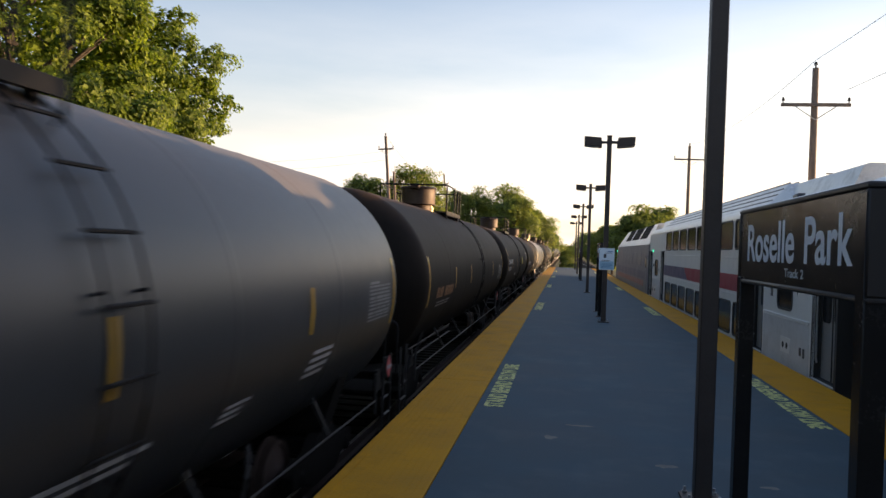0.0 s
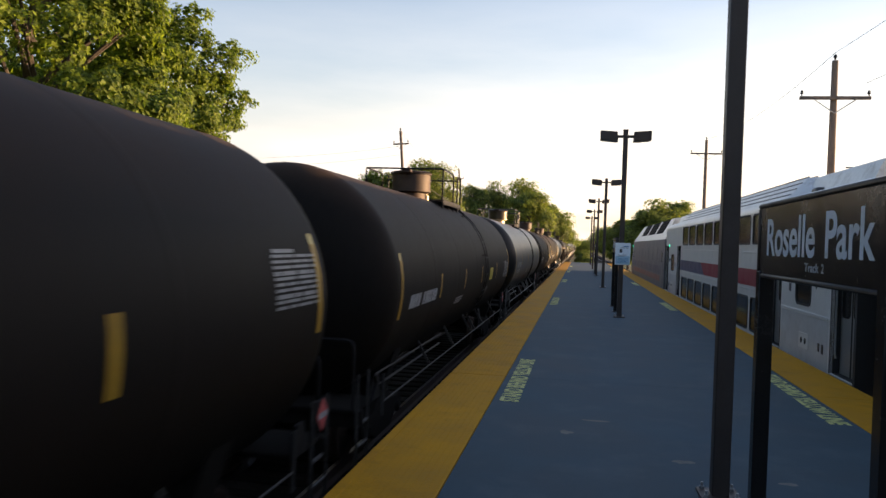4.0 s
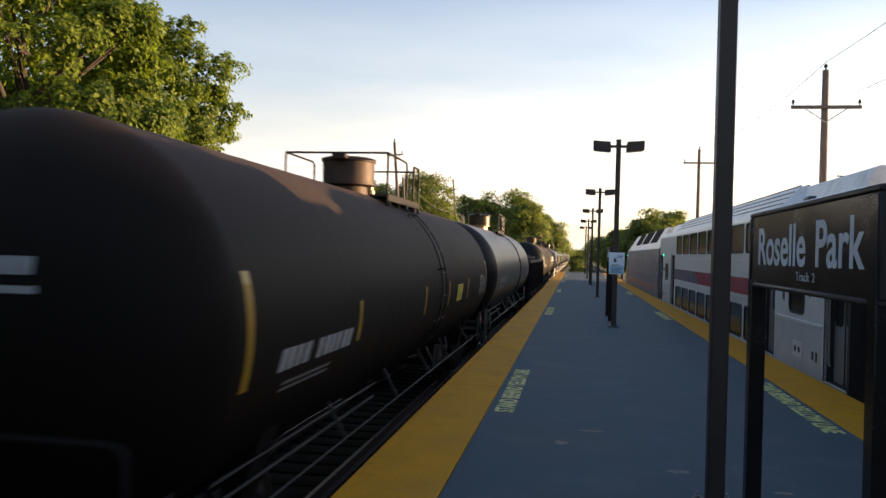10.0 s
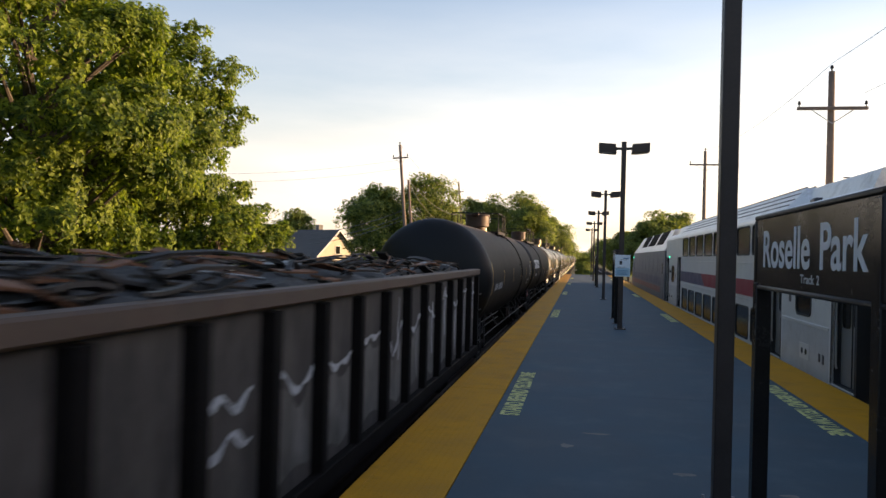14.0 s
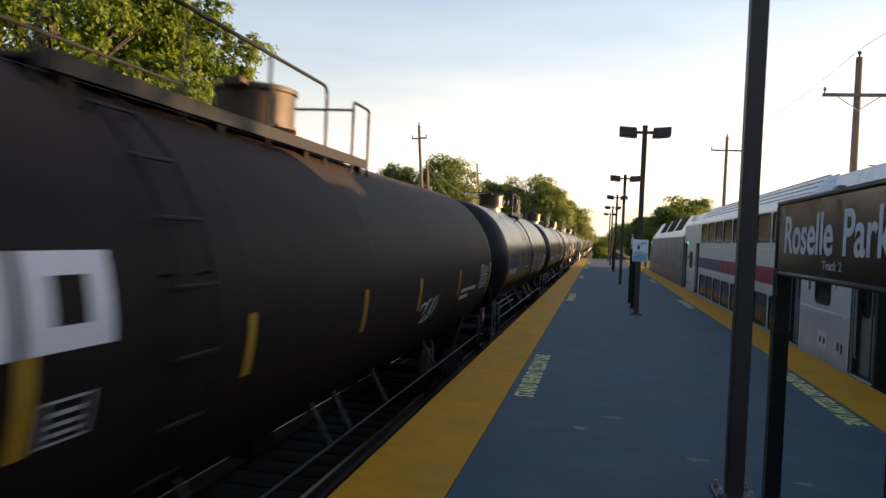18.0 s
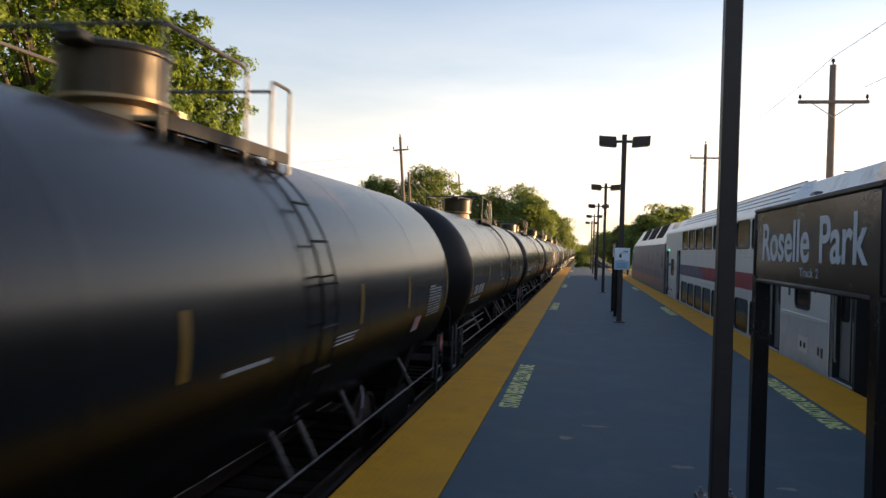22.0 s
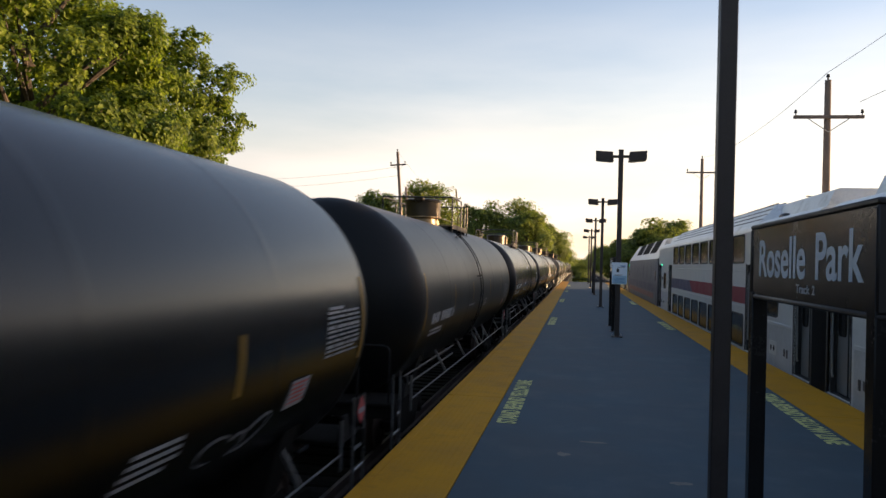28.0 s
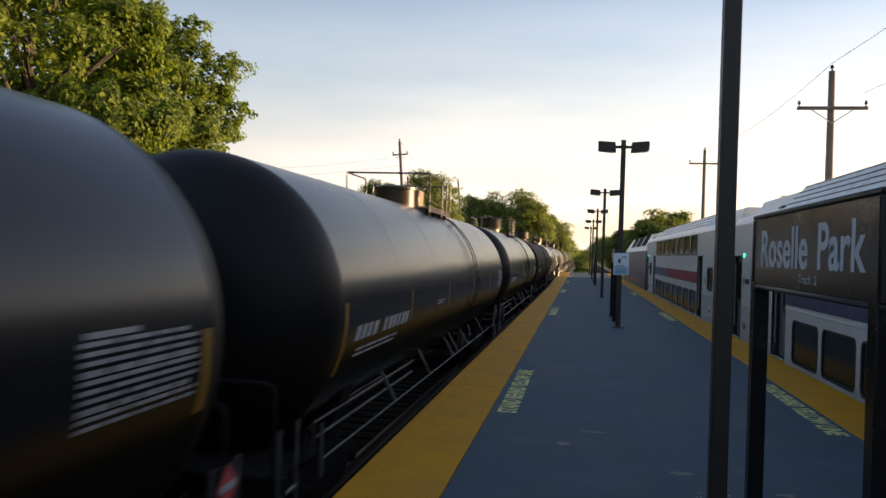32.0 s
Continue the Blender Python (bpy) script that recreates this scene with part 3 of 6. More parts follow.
def make_platform():
    slab = thing("platform", "high island platform with blue-grey painted deck and yellow edges", "platform", kind="structure")
    cuts = [P0] + JOINTS + [P1]
    for a, b in zip(cuts, cuts[1:]):
        part("deck_slab", Geo().box(YL + 0.004, YR - 0.004, a + 0.0015, b - 0.0015, -0.22, 0.0, 0.002), "deck", slab, smooth=False)
        for x0, x1 in ((PL, YL), (YR, PR)):
            o = -1 if x0 < 0 else 1
            e0, e1 = (x0 + 0.10, x1) if o < 0 else (x0, x1 - 0.10)
            part("tactile_panel", Geo().box(e0 + 0.003, e1 - 0.003, a + 0.008, b - 0.008, -0.10, 0.004, 0.004), "yellow", slab, "yellow tactile edge", smooth=False)
            r0, r1 = (x0, x0 + 0.10) if o < 0 else (x1 - 0.10, x1)
            part("edge_strip", Geo().box(r0, r1 - 0.002, a + 0.008, b - 0.008, -0.12, 0.0, 0.01), "yellow", slab, smooth=False)
    part("core", Geo().box(PL + 0.02, PR - 0.02, P0 + 0.01, P1 - 0.01, -0.5, -0.225), "concrete", slab)
    for s, x in ((-1, PL + 0.45), (1, PR - 0.45)):
        part("wall", Geo().box(min(x, x - s * 0.25), max(x, x - s * 0.25), P0 + 0.05, P1 - 0.05, -1.9, -0.5), "concrete", slab)
    for e in (P0 + 0.3, P1 - 0.3):
        part("end_wall", Geo().box(PL + 0.75, PR - 0.75, e - 0.12, e + 0.12, -1.9, -0.5), "concrete", slab)
    # raised dots of the tactile edges near by
    for x0, x1 in ((PL + 0.13, YL - 0.03), (YR + 0.03, PR - 0.13)):
        g = Geo()
        vs, fs = [], []
        y = 2.6
        while y < 19:
            if min(abs(y - j) for j in JOINTS) > 0.04:
                for x in np.linspace(x0, x1, 11):
                    n = len(vs)
                    for k in range(6):
                        a = k * math.pi / 3
                        vs.append((x + 0.015 * math.cos(a), y + 0.015 * math.sin(a), 0.003))
                    for k in range(6):
                        a = k * math.pi / 3
                        vs.append((x + 0.009 * math.cos(a), y + 0.009 * math.sin(a), 0.0055))
                    fs += [(n + k, n + (k + 1) % 6, n + 6 + (k + 1) % 6, n + 6 + k) for k in range(6)] + [tuple(n + 6 + k for k in range(6))]
            y += 0.062
        tagged(part("tactile_dots", g.add(vs, fs), "yellow", slab, smooth=False), "small raised dots", kind="stuff")
    # painted warnings
    me = words("STAND BEHIND YELLOW LINE", 0.31, 3.42, 0.0008, 0.010)
    for k in range(-1, 5):
        y = 10.8 + 15.3 * k
        for x, rz in ((-0.79, 90), (2.86, -90)):
            w = new("painted_warning", me)
            if not me.materials:
                me.materials.append(M["paint_yellow"])
            w.matrix_basis = pose(x, y, 0.0045, 0, 0, rz)
            tagged(w, "yellow painted words STAND BEHIND YELLOW LINE on the deck", "floor marking", "painted warnings")
    # scuffs of pale paint on the deck
    rng = random.Random(5)
    for x, y, l, w in ((0.93, 7.02, 0.20, 0.05), (1.7, 6.6, 0.16, 0.035), (-0.1, 7.8, 0.14, 0.07), (2.25, 6.2, 0.3, 0.05), (0.2, 8.4, 0.3, 0.03)):
        g = Geo()
        ring = [(x + l * math.cos(a) * rng.uniform(0.4, 0.6), y + w * math.sin(a) * rng.uniform(0.6, 1.5)) for a in np.linspace(0, 2 * math.pi, 14)[:-1]]
        g.add([(p[0], p[1], 0.0025) for p in ring], [tuple(range(len(ring)))])
        part("scuff", g, "concrete", slab, "pale scuff", smooth=False)


# ---------------------------------------------------------------- platform furniture
def lamp_post(m):
    t = thing("platform_lamp", "tall brown square steel post with two shoebox lamp heads", "lamp post", m, "platform lamps")
    part("post", Geo().box(-0.0635, 0.0635, -0.0635, 0.0635, 0.02, 4.99, 0.008), "bronze", t)
    part("base_plate", Geo().box(-0.15, 0.15, -0.15, 0.15, 0.0, 0.024, 0.004), "bronze", t)
    for x in (-0.11, 0.11):
        for y in (-0.11, 0.11):
            part("bolt", Geo().lathe([(0.02, 0.024), (0.02, 0.045), (0.011, 0.046), (0.011, 0.075), (0, 0.076)], 6, at=(x, y, 0)), "galv", t)
    part("post_cap", Geo().box(-0.07, 0.07, -0.07, 0.07, 4.985, 5.02, 0.01), "bronze", t)
    part("arm", Geo().box(-0.24, 0.24, -0.03, 0.03, 4.80, 4.87, 0.006), "bronze", t)
    for s in (-1, 1):
        h = part("lamp_head", Geo().prism([(s * 0.20, 4.70), (s * 0.66, 4.74), (s * 0.665, 4.97), (s * 0.22, 4.94)], -0.2, 0.2), "bronze", t)
        part("lens", Geo().prism([(s * 0.25, 4.690), (s * 0.62, 4.722), (s * 0.62, 4.728), (s * 0.25, 4.696)], -0.16, 0.16), "lampglass", h, "pale glass lens")
    return t


def station_sign(m):
    """Origin at the deck under the middle; the face looks to -x."""
    t = thing("station_sign", "dark station name sign on two black posts reading Roselle Park", "sign", m, "station signs")
    for y in (-0.98, 0.98):
        part("post", Geo().box(-0.045, 0.045, y - 0.045, y + 0.045, 0.0, 1.75 if y > 0 else 2.12, 0.005), "signface", t)
        part("foot_plate", Geo().box(-0.10, 0.10, y - 0.10, y + 0.10, 0.0, 0.015, 0.003), "bronze", t)
    part("panel", Geo().box(-0.035, 0.035, -1.0, 1.0, 1.735, 2.13, 0.004), "signface", t, "glossy dark face")
    fr = Geo()
    for s in (-1,):
        fr.box(-0.043, 0.043, -1.03, 1.03, 2.128, 2.155, 0.008)
        fr.box(-0.043, 0.043, -1.03, 1.03, 1.712, 1.737, 0.008)
        fr.box(-0.043, 0.043, -1.03, -0.998, 1.735, 2.13, 0.008)
        fr.box(-0.043, 0.043, 0.998, 1.03, 1.735, 2.13, 0.008)
    part("border", fr, "signframe", t, "brown metal border")
    up = Matrix(((0, 0, -1, -0.0362), (-1, 0, 0, 0), (0, 1, 0, 0), (0, 0, 0, 1)))
    for text, size, y0, y1, z, mt in (("Roselle", 0.295, 0.81, -0.12, 1.95, "letter"), ("Park", 0.295, -0.28, -0.88, 1.95, "letter"), ("Track", 0.06, 0.03, -0.20, 1.797, "lettergrey"), ("2", 0.06, -0.235, -0.275, 1.797, "lettergrey")):
        me = words(text, size, y0 - y1, 0.0006, 0.005 if size > 0.1 else 0.001)
        part("lettering", me, mt, t, "pale letters " + text, at=Matrix.Translation((0, (y0 + y1) / 2, z)) @ up)
    return t


def info_board(m):
    t = thing("notice_board", "white and blue notice board clamped to a lamp post", "notice board", m)
    part("panel", Geo().box(-0.2, 0.2, -0.012, 0.012, 1.41, 1.99, 0.004), "white", t)
    part("lower_field", Geo().box(-0.18, 0.18, -0.0165, -0.0125, 1.43, 1.64), "board_pale", t, "pale blue lower field")
    part("header", Geo().box(0.02, 0.15, -0.017, -0.013, 1.885, 1.91), "boardblue", t)
    for z, w, x in ((1.86, 0.20, 0.04), (1.665, 0.22, -0.02), (1.64, 0.18, -0.04)):
        part("text_line", Geo().box(x - w / 2, x + w / 2, -0.017, -0.013, z - 0.006, z + 0.006), "print_grey", t)
    for z, w, x in ((1.57, 0.26, 0.0), (1.535, 0.28, 0.0), (1.50, 0.24, -0.02), (1.465, 0.27, 0.0)):
        part("text_line", Geo().box(x - w / 2, x + w / 2, -0.0205, -0.0170, z - 0.006, z + 0.006), "boardblue", t)
    part("picture", Geo().box(-0.08, -0.015, -0.017, -0.013, 1.73, 1.83), "doordark", t)
    part("bracket", Geo().box(-0.08, 0.08, 0.012, 0.03, 1.6, 1.78, 0.003), "galv", t)
    return t


def furnish_platform():
    l0 = lamp_post(pose(1.075, 6.11, 0))
    for k in (-2, -1, 1, 2, 3, 4, 5):
        copy_thing(l0, pose(1.05 + 0.01 * (k % 2), 6.11 + 15.05 * k, 0))
    s0 = station_sign(pose(1.088, 3.99, 0))
    for y in (23.9, 54.0, -11.5):
        copy_thing(s0, pose(1.03, y, 0))
    info_board(pose(1.09, 21.05, 0))


# ---------------------------------------------------------------- freight cars
AX, RT, HD = 2.44, 1.63, 0.80      # tank axis over the rail, radius, depth of a head
TOP = AX + RT


def on_shell(y, phi, lift=0.006, r=RT):
    a = radians(phi)
    return ((r + lift) * math.cos(a), y, AX + (r + lift) * math.sin(a))


def over_shell(x):
    """Height of the barrel's skin over the rails at a distance x from its middle."""
    return AX + math.sqrt(RT * RT - x * x)


def patch(g, y0, y1, p0, p1, lift=0.006, slant=0.0):
    """A patch that follows the barrel, from y0 to y1 and between two angles above the axis's level."""
    n = max(1, int(abs(p1 - p0) / 4) + 1)
    vs, fs = [], []
    for k in range(n + 1):
        p = p0 + (p1 - p0) * k / n
        s = slant * (1 - k / n)
        vs += [on_shell(y0 + s, p, lift), on_shell(y1 + s, p, lift)]
    fs = [(2 * k, 2 * k + 1, 2 * k + 3, 2 * k + 2) for k in range(n)]
    return g.add(vs, fs)


def head_patch(g, x0, x1, z0, z1, hl, lift=0.008):
    vs, n = [], 4
    for k in range(n + 1):
        x = x0 + (x1 - x0) * k / n
        for z in (z0, z1):
            q = min(0.97, (x * x + z * z) / RT ** 2)
            vs.append((x, -(hl + HD * math.sqrt(1 - q)) - lift, AX + z))
    g.add(vs, [(2 * k, 2 * k + 1, 2 * k + 3, 2 * k + 2) for k in range(n)])


def truck_parts(car, y):
    """A freight truck: bolster with side frames, wheels, axles and springs."""
    t = part("truck", Geo().box(-1.05, 1.05, -0.2, 0.2, 0.50, 0.72, 0.03), "undercar", car, at=pose(0, y, 0))
    for s in (-1, 1):
        out = [(-1.15, 0.52), (-1.0, 0.60), (-0.55, 0.62), (-0.3, 0.80), (0.3, 0.80), (0.55, 0.62), (1.0, 0.60), (1.15, 0.52), (1.1, 0.36), (0.72, 0.36), (0.45, 0.22), (-0.45, 0.22), (-0.72, 0.36), (-1.1, 0.36)]
        part("side_frame", Geo().prism(out, s * 0.98, s * 1.12, "x"), "undercar", t)
        for k in (-0.13, 0.13):
            part("spring", Geo().tube([(s * 1.06, k + 0.05 * math.cos(a * 1.3), 0.28 + 0.02 * a) for a in range(0, 12)], 0.03, 6), "rust", t)
    for dy in (-0.86, 0.86):
        part("axle", Geo().tube([(-1.1, dy, 0.42), (1.1, dy, 0.42)], 0.075, 10), "undercar", t)
        for s in (-1, 1):
            prof = [(0.1, -0.09), (0.13, -0.06), (0.36, -0.03), (0.37, -0.065), (0.42, -0.065), (0.425, 0.03), (0.45, 0.04), (0.45, 0.065), (0.36, 0.06), (0.13, 0.03), (0.1, 0.05)]
            part("wheel", Geo().lathe([(r, -s * h) for r, h in prof], 22, "x", (s * 0.76, dy, 0.43)), "railrust", t)
            part("bearing_cap", Geo().lathe([(0.10, s * 1.0), (0.10, s * 1.13), (0.06, s * 1.17), (0, s * 1.175)], 12, "x", (0, dy, 0.43)), "undercar", t)
    return t


def coupler_parts(car, half):
    for s in (-1, 1):
        part("coupler", Geo().box(-0.09, 0.09, min(s * (half - 1.0), s * (half - 0.05)), max(s * (half - 1.0), s * (half - 0.05)), 0.78, 0.95, 0.03).box(-0.16, 0.16, min(s * (half - 0.3), s * (half - 0.01)), max(s * (half - 0.3), s * (half - 0.01)), 0.73, 1.0, 0.05), "railrust", car)
        part("air_hose", Geo().tube([(0.3, s * (half - 0.6), 0.85), (0.32, s * (half - 0.35), 0.62), (0.28, s * (half - 0.15), 0.45), (0.22, s * (half - 0.02), 0.42)], 0.03, 7), "gasket", car)


def bent(pts, r=0.09):
    """Points of a pipe with its corners rounded."""
    pts = [Vector(p) for p in pts]
    out = [pts[0]]
    for a, b, c in zip(pts, pts[1:], pts[2:]):
        u, w = (a - b).normalized(), (c - b).normalized()
        for k in (0, 1, 2, 3, 4):
            f = k / 4
            out.append(b + u * r * (1 - f) ** 2 + w * r * f ** 2)
    return out + [pts[-1]]


def top_rails(car, y0, y1, y2, y3, mt, posts=()):
    """Bent-pipe rails round the fittings: a loop across the near end with arms along both sides, and a second loop by the ladder."""
    a, z = 0.88, 4.68
    base = over_shell(a) - 0.02
    part("railing", Geo().tube([(-a, y0, base), (-a, y0, z - 0.02), (-a, y0, z), (a, y0, z), (a, y0, z - 0.02), (a, y0, base)], 0.019, 8), mt, car, "bent pipe railing")
    for s in (-1, 1):
        part("railing", Geo().tube(bent([(s * a, y0 + 0.02, z), (s * a, y1, z), (s * a, y1, base)], 0.13), 0.019, 8), mt, car)
        part("railing", Geo().tube(bent([(s * a, y2, base), (s * a, y2, z), (s * a, y3, z), (s * a, y3, base)], 0.07), 0.019, 8), mt, car)
        for y in posts:
            part("railing_post", Geo().tube([(s * a, y, base), (s * a, y, z)], 0.018, 8), mt, car)
    part("cross_rail", Geo().tube([(-a, y2, z - 0.10), (a, y2, z - 0.10)], 0.017, 7), mt, car)


def tank_car(shell, head, dome, hl, cy, lad, twin_top, long_top):
    """Origin on the rails under its middle; the side with +x shows to the platform. hl: half the barrel, cy and lad: places of the housing and the ladder."""
    car = thing("tank_car", "tank car", "tank car", group="freight cars")
    half = hl + 1.62
    pale = "barlight" if dome == "dome" else "bar_worn"
    ring = []
    ys = np.linspace(-hl, hl, 7)
    for i, y in enumerate(ys):
        if 0 < i < 6:
            ring += [(RT, y - 0.06), (RT, y - 0.03), (RT + 0.003, y - 0.015), (RT + 0.003, y + 0.015), (RT, y + 0.03), (RT, y + 0.06)]
        else:
            ring.append((RT, y))
    part("barrel", Geo().lathe(ring, 72, "y", (0, 0, AX)), shell, car)
    for s in (-1, 1):
        prof = [(RT * math.cos(a), s * (hl - 0.004 + HD * math.sin(a))) for a in np.linspace(0, math.pi / 2, 16)]
        prof[-1] = (0.0, prof[-1][1])
        part("head", Geo().lathe([(RT - 0.003, s * (hl - 0.08))] + [(r + 0.002 if r > 0 else 0, h) for r, h in prof], 72, "y", (0, 0, AX)), head, car, "domed end")
        # stub sill, bolster saddle and end platform
        a, b = sorted((s * (hl - 2.6), s * (half - 0.75)))
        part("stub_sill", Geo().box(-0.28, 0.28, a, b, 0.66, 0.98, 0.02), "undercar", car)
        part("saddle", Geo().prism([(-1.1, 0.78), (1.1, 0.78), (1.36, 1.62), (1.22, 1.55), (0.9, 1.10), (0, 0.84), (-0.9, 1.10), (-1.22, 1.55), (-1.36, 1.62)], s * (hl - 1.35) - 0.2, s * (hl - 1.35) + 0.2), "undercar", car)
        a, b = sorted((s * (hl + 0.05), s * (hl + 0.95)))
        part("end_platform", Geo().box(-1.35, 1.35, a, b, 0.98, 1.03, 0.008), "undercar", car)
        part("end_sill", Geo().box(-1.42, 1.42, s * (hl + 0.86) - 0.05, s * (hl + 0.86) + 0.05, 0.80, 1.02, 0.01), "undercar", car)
        for x in (-1.38, 1.38):
            g = Geo()
            for z in (0.32, 0.58, 0.84):
                g.tube([(x, s * (hl + 0.50), z), (x, s * (hl + 0.95), z)], 0.022, 6)
            for y in (s * (hl + 0.50), s * (hl + 0.95)):
                g.tube([(x, y, 0.30), (x, y, 1.45)], 0.020, 6)
            part("side_ladder", g, pale if x > 0 else "bar", car, "worn end steps")
            c = s * (hl + 0.12)
            part("corner_gusset", Geo().prism([(c - 0.10, 1.32), (c + 0.10, 1.32), (c + 0.22 * s, 1.02), (c - 0.16 * s, 1.02)], x - 0.02, x + 0.02, "x"), "bar", car)
        zz = 1.85
        pts = [(-1.30, s * (hl + 0.88), 1.0), (-1.30, s * (hl + 0.88), zz), (1.30, s * (hl + 0.88), zz), (1.30, s * (hl + 0.88), 1.0)]
        part("end_handrail", Geo().tube(bent(pts, 0.12), 0.02, 8), "bar", car)
        truck_parts(car, s * (hl - 1.35))
    part("brake_wheel", Geo().lathe([(0.24, -0.02), (0.28, -0.015), (0.28, 0.015), (0.24, 0.02)], 18, "y", (-0.7, -(hl + 0.92), 1.65)), "bar", car)
    part("brake_stand", Geo().box(-0.76, -0.64, -(hl + 0.90), -(hl + 0.84), 1.02, 1.75, 0.01), "bar", car)
    coupler_parts(car, half)
    # the long side rail with struts up to the barrel, and pipes behind it
    for s in (-1, 1):
        x = s * 1.42
        part("side_handrail", Geo().tube([(x, -hl + 0.1, 0.93), (x, hl - 0.1, 0.93)], 0.013, 8), pale, car, "long worn handrail")
        part("brake_pipe", Geo().tube([(s * 1.24, -hl + 0.35, 1.07), (s * 1.24, -hl + 5.2, 1.07)], 0.017, 8), pale, car)
        part("brake_pipe", Geo().tube([(s * 1.24, -hl + 0.35, 1.24), (s * 1.24, -hl + 5.3, 1.24)], 0.015, 8), pale, car)
        for u in (3.3, 5.9, 8.4, 9.05, 10.5, 13.4):
            if u < 2 * hl - 1:
                a, b = Vector((s * 1.19, -hl + u, 1.36)), Vector((x, -hl + u, 0.95))
                part("strut", Geo().box(-0.012, 0.012, -0.022, 0.022, 0, (b - a).length, 0.003, Matrix.Translation(a) @ (b - a).to_track_quat("Z", "Y").to_matrix().to_4x4()), pale, car, "worn slanted strut")
        part("bent_strap", Geo().tube([(s * 1.22, hl - 4.1, 0.80), (s * 1.26, hl - 4.08, 1.0), (s * 1.24, hl - 4.02, 1.14), (s * 1.18, hl - 3.9, 1.24)], 0.022, 7), pale, car, "pale bent bar")
        for y in (-hl + 0.1, hl - 0.1):
            part("handrail_post", Geo().tube([(x, y, 0.75), (x, y, 1.30)], 0.022, 7), pale, car)
    # top fittings
    if twin_top:
        part("housing", Geo().lathe([(0.44, TOP - 0.10), (0.44, TOP + 0.30), (0.47, TOP + 0.31), (0.47, TOP + 0.36), (0.40, TOP + 0.39), (0, TOP + 0.40)], 32, at=(0, cy, 0)), dome, car, "low round housing")
        part("valve_box", Geo().box(0.12, 0.52, cy - 0.02, cy + 0.46, TOP - 0.15, TOP + 0.33, 0.02), "brass", car, "bare-metal valve box")
        part("valve_box", Geo().box(-0.30, 0.10, cy + 0.44, cy + 0.70, TOP - 0.10, TOP + 0.30, 0.02), "brass", car)
    else:
        part("neck", Geo().lathe([(0.36, TOP - 0.16), (0.33, TOP + 0.10), (0.42, TOP + 0.12), (0.47, TOP + 0.13), (0.47, TOP + 0.16)], 28, at=(0, cy, 0)), "brass" if dome == "dome" else dome, car, "dusty bare-metal neck")
        part("housing", Geo().lathe([(0.445, TOP + 0.16), (0.45, TOP + 0.52), (0.475, TOP + 0.53), (0.475, TOP + 0.58), (0.42, TOP + 0.60), (0, TOP + 0.62)], 32, at=(0, cy, 0)), dome, car, "round fittings housing on top")
        part("lid_hinge", Geo().box(-0.12, 0.12, cy - 0.62, cy - 0.46, TOP + 0.52, TOP + 0.62, 0.02), dome, car)
        for k, y in enumerate((cy + 0.75, cy + 1.05)):
            part("valve", Geo().lathe([(0.10, TOP - 0.06), (0.10, TOP + 0.10), (0.07, TOP + 0.12), (0.07, TOP + 0.20), (0, TOP + 0.21)], 12, at=(0.18 - 0.3 * k, y, 0)), "brass", car, "small brass valve")
    y0, y1, y2, y3 = cy - 0.72, cy + 0.72, cy + 1.30, cy + 1.78
    if long_top:
        y0, y1, y2, y3 = cy - 4.6, cy - 0.05, cy + 0.9, cy + 1.55
    zt = over_shell(0.7)
    for s in (-1, 1):
        part("walkway", Geo().box(s * 0.72 - 0.16, s * 0.72 + 0.16, y0 + 0.1, y3 - 0.05, zt + 0.06, zt + 0.10, 0.006), "brass" if dome == "dome" else "rust", car, "narrow grating")
        part("walkway_beam", Geo().box(s * 0.885 - 0.012, s * 0.885 + 0.012, y0 + 0.05, y3, zt - 0.01, zt + 0.105, 0.003), "bar", car, "dark edge beam")
        for y in np.linspace(y0 + 0.3, y3 - 0.2, 4):
            part("bracket", Geo().box(s * 0.80 - 0.06, s * 0.80 + 0.06, y - 0.03, y + 0.03, over_shell(0.86) - 0.03, zt + 0.06, 0.004), "bar", car)
    top_rails(car, y0, y1, y2, y3, "rail_pipe" if dome == "dome" else "bar", np.linspace(y0, y1, 4)[1:-1] if long_top else ())
    r = RT + 0.07
    g = Geo()
    for dy in (-0.2, 0.2):
        g.tube([(r * math.cos(a), lad + dy, AX + r * math.sin(a)) for a in np.radians(np.arange(56, -46, -6))], 0.011, 6)
        for a in np.radians((50, 12, -26)):
            g.tube([((RT - 0.01) * math.cos(a), lad + dy, AX + (RT - 0.01) * math.sin(a)), (r * math.cos(a), lad + dy, AX + r * math.sin(a))], 0.012, 5)
    ladder = part("ladder", g, "bar", car, "ladder bent round the barrel")
    for a in np.radians(np.arange(50, -52, -13.5)):
        part("rung", Geo().tube([(r * math.cos(a), lad - 0.24, AX + r * math.sin(a)), (r * math.cos(a), lad + 0.24, AX + r * math.sin(a))], 0.014, 6), "bar", ladder)
    part("bottom_outlet", Geo().lathe([(0.30, 0.72), (0.30, 0.95)], 16, at=(0, 0.2, 0)).box(-0.35, 0.35, -0.1, 0.5, 0.52, 0.75, 0.03), "undercar", car)
    return car


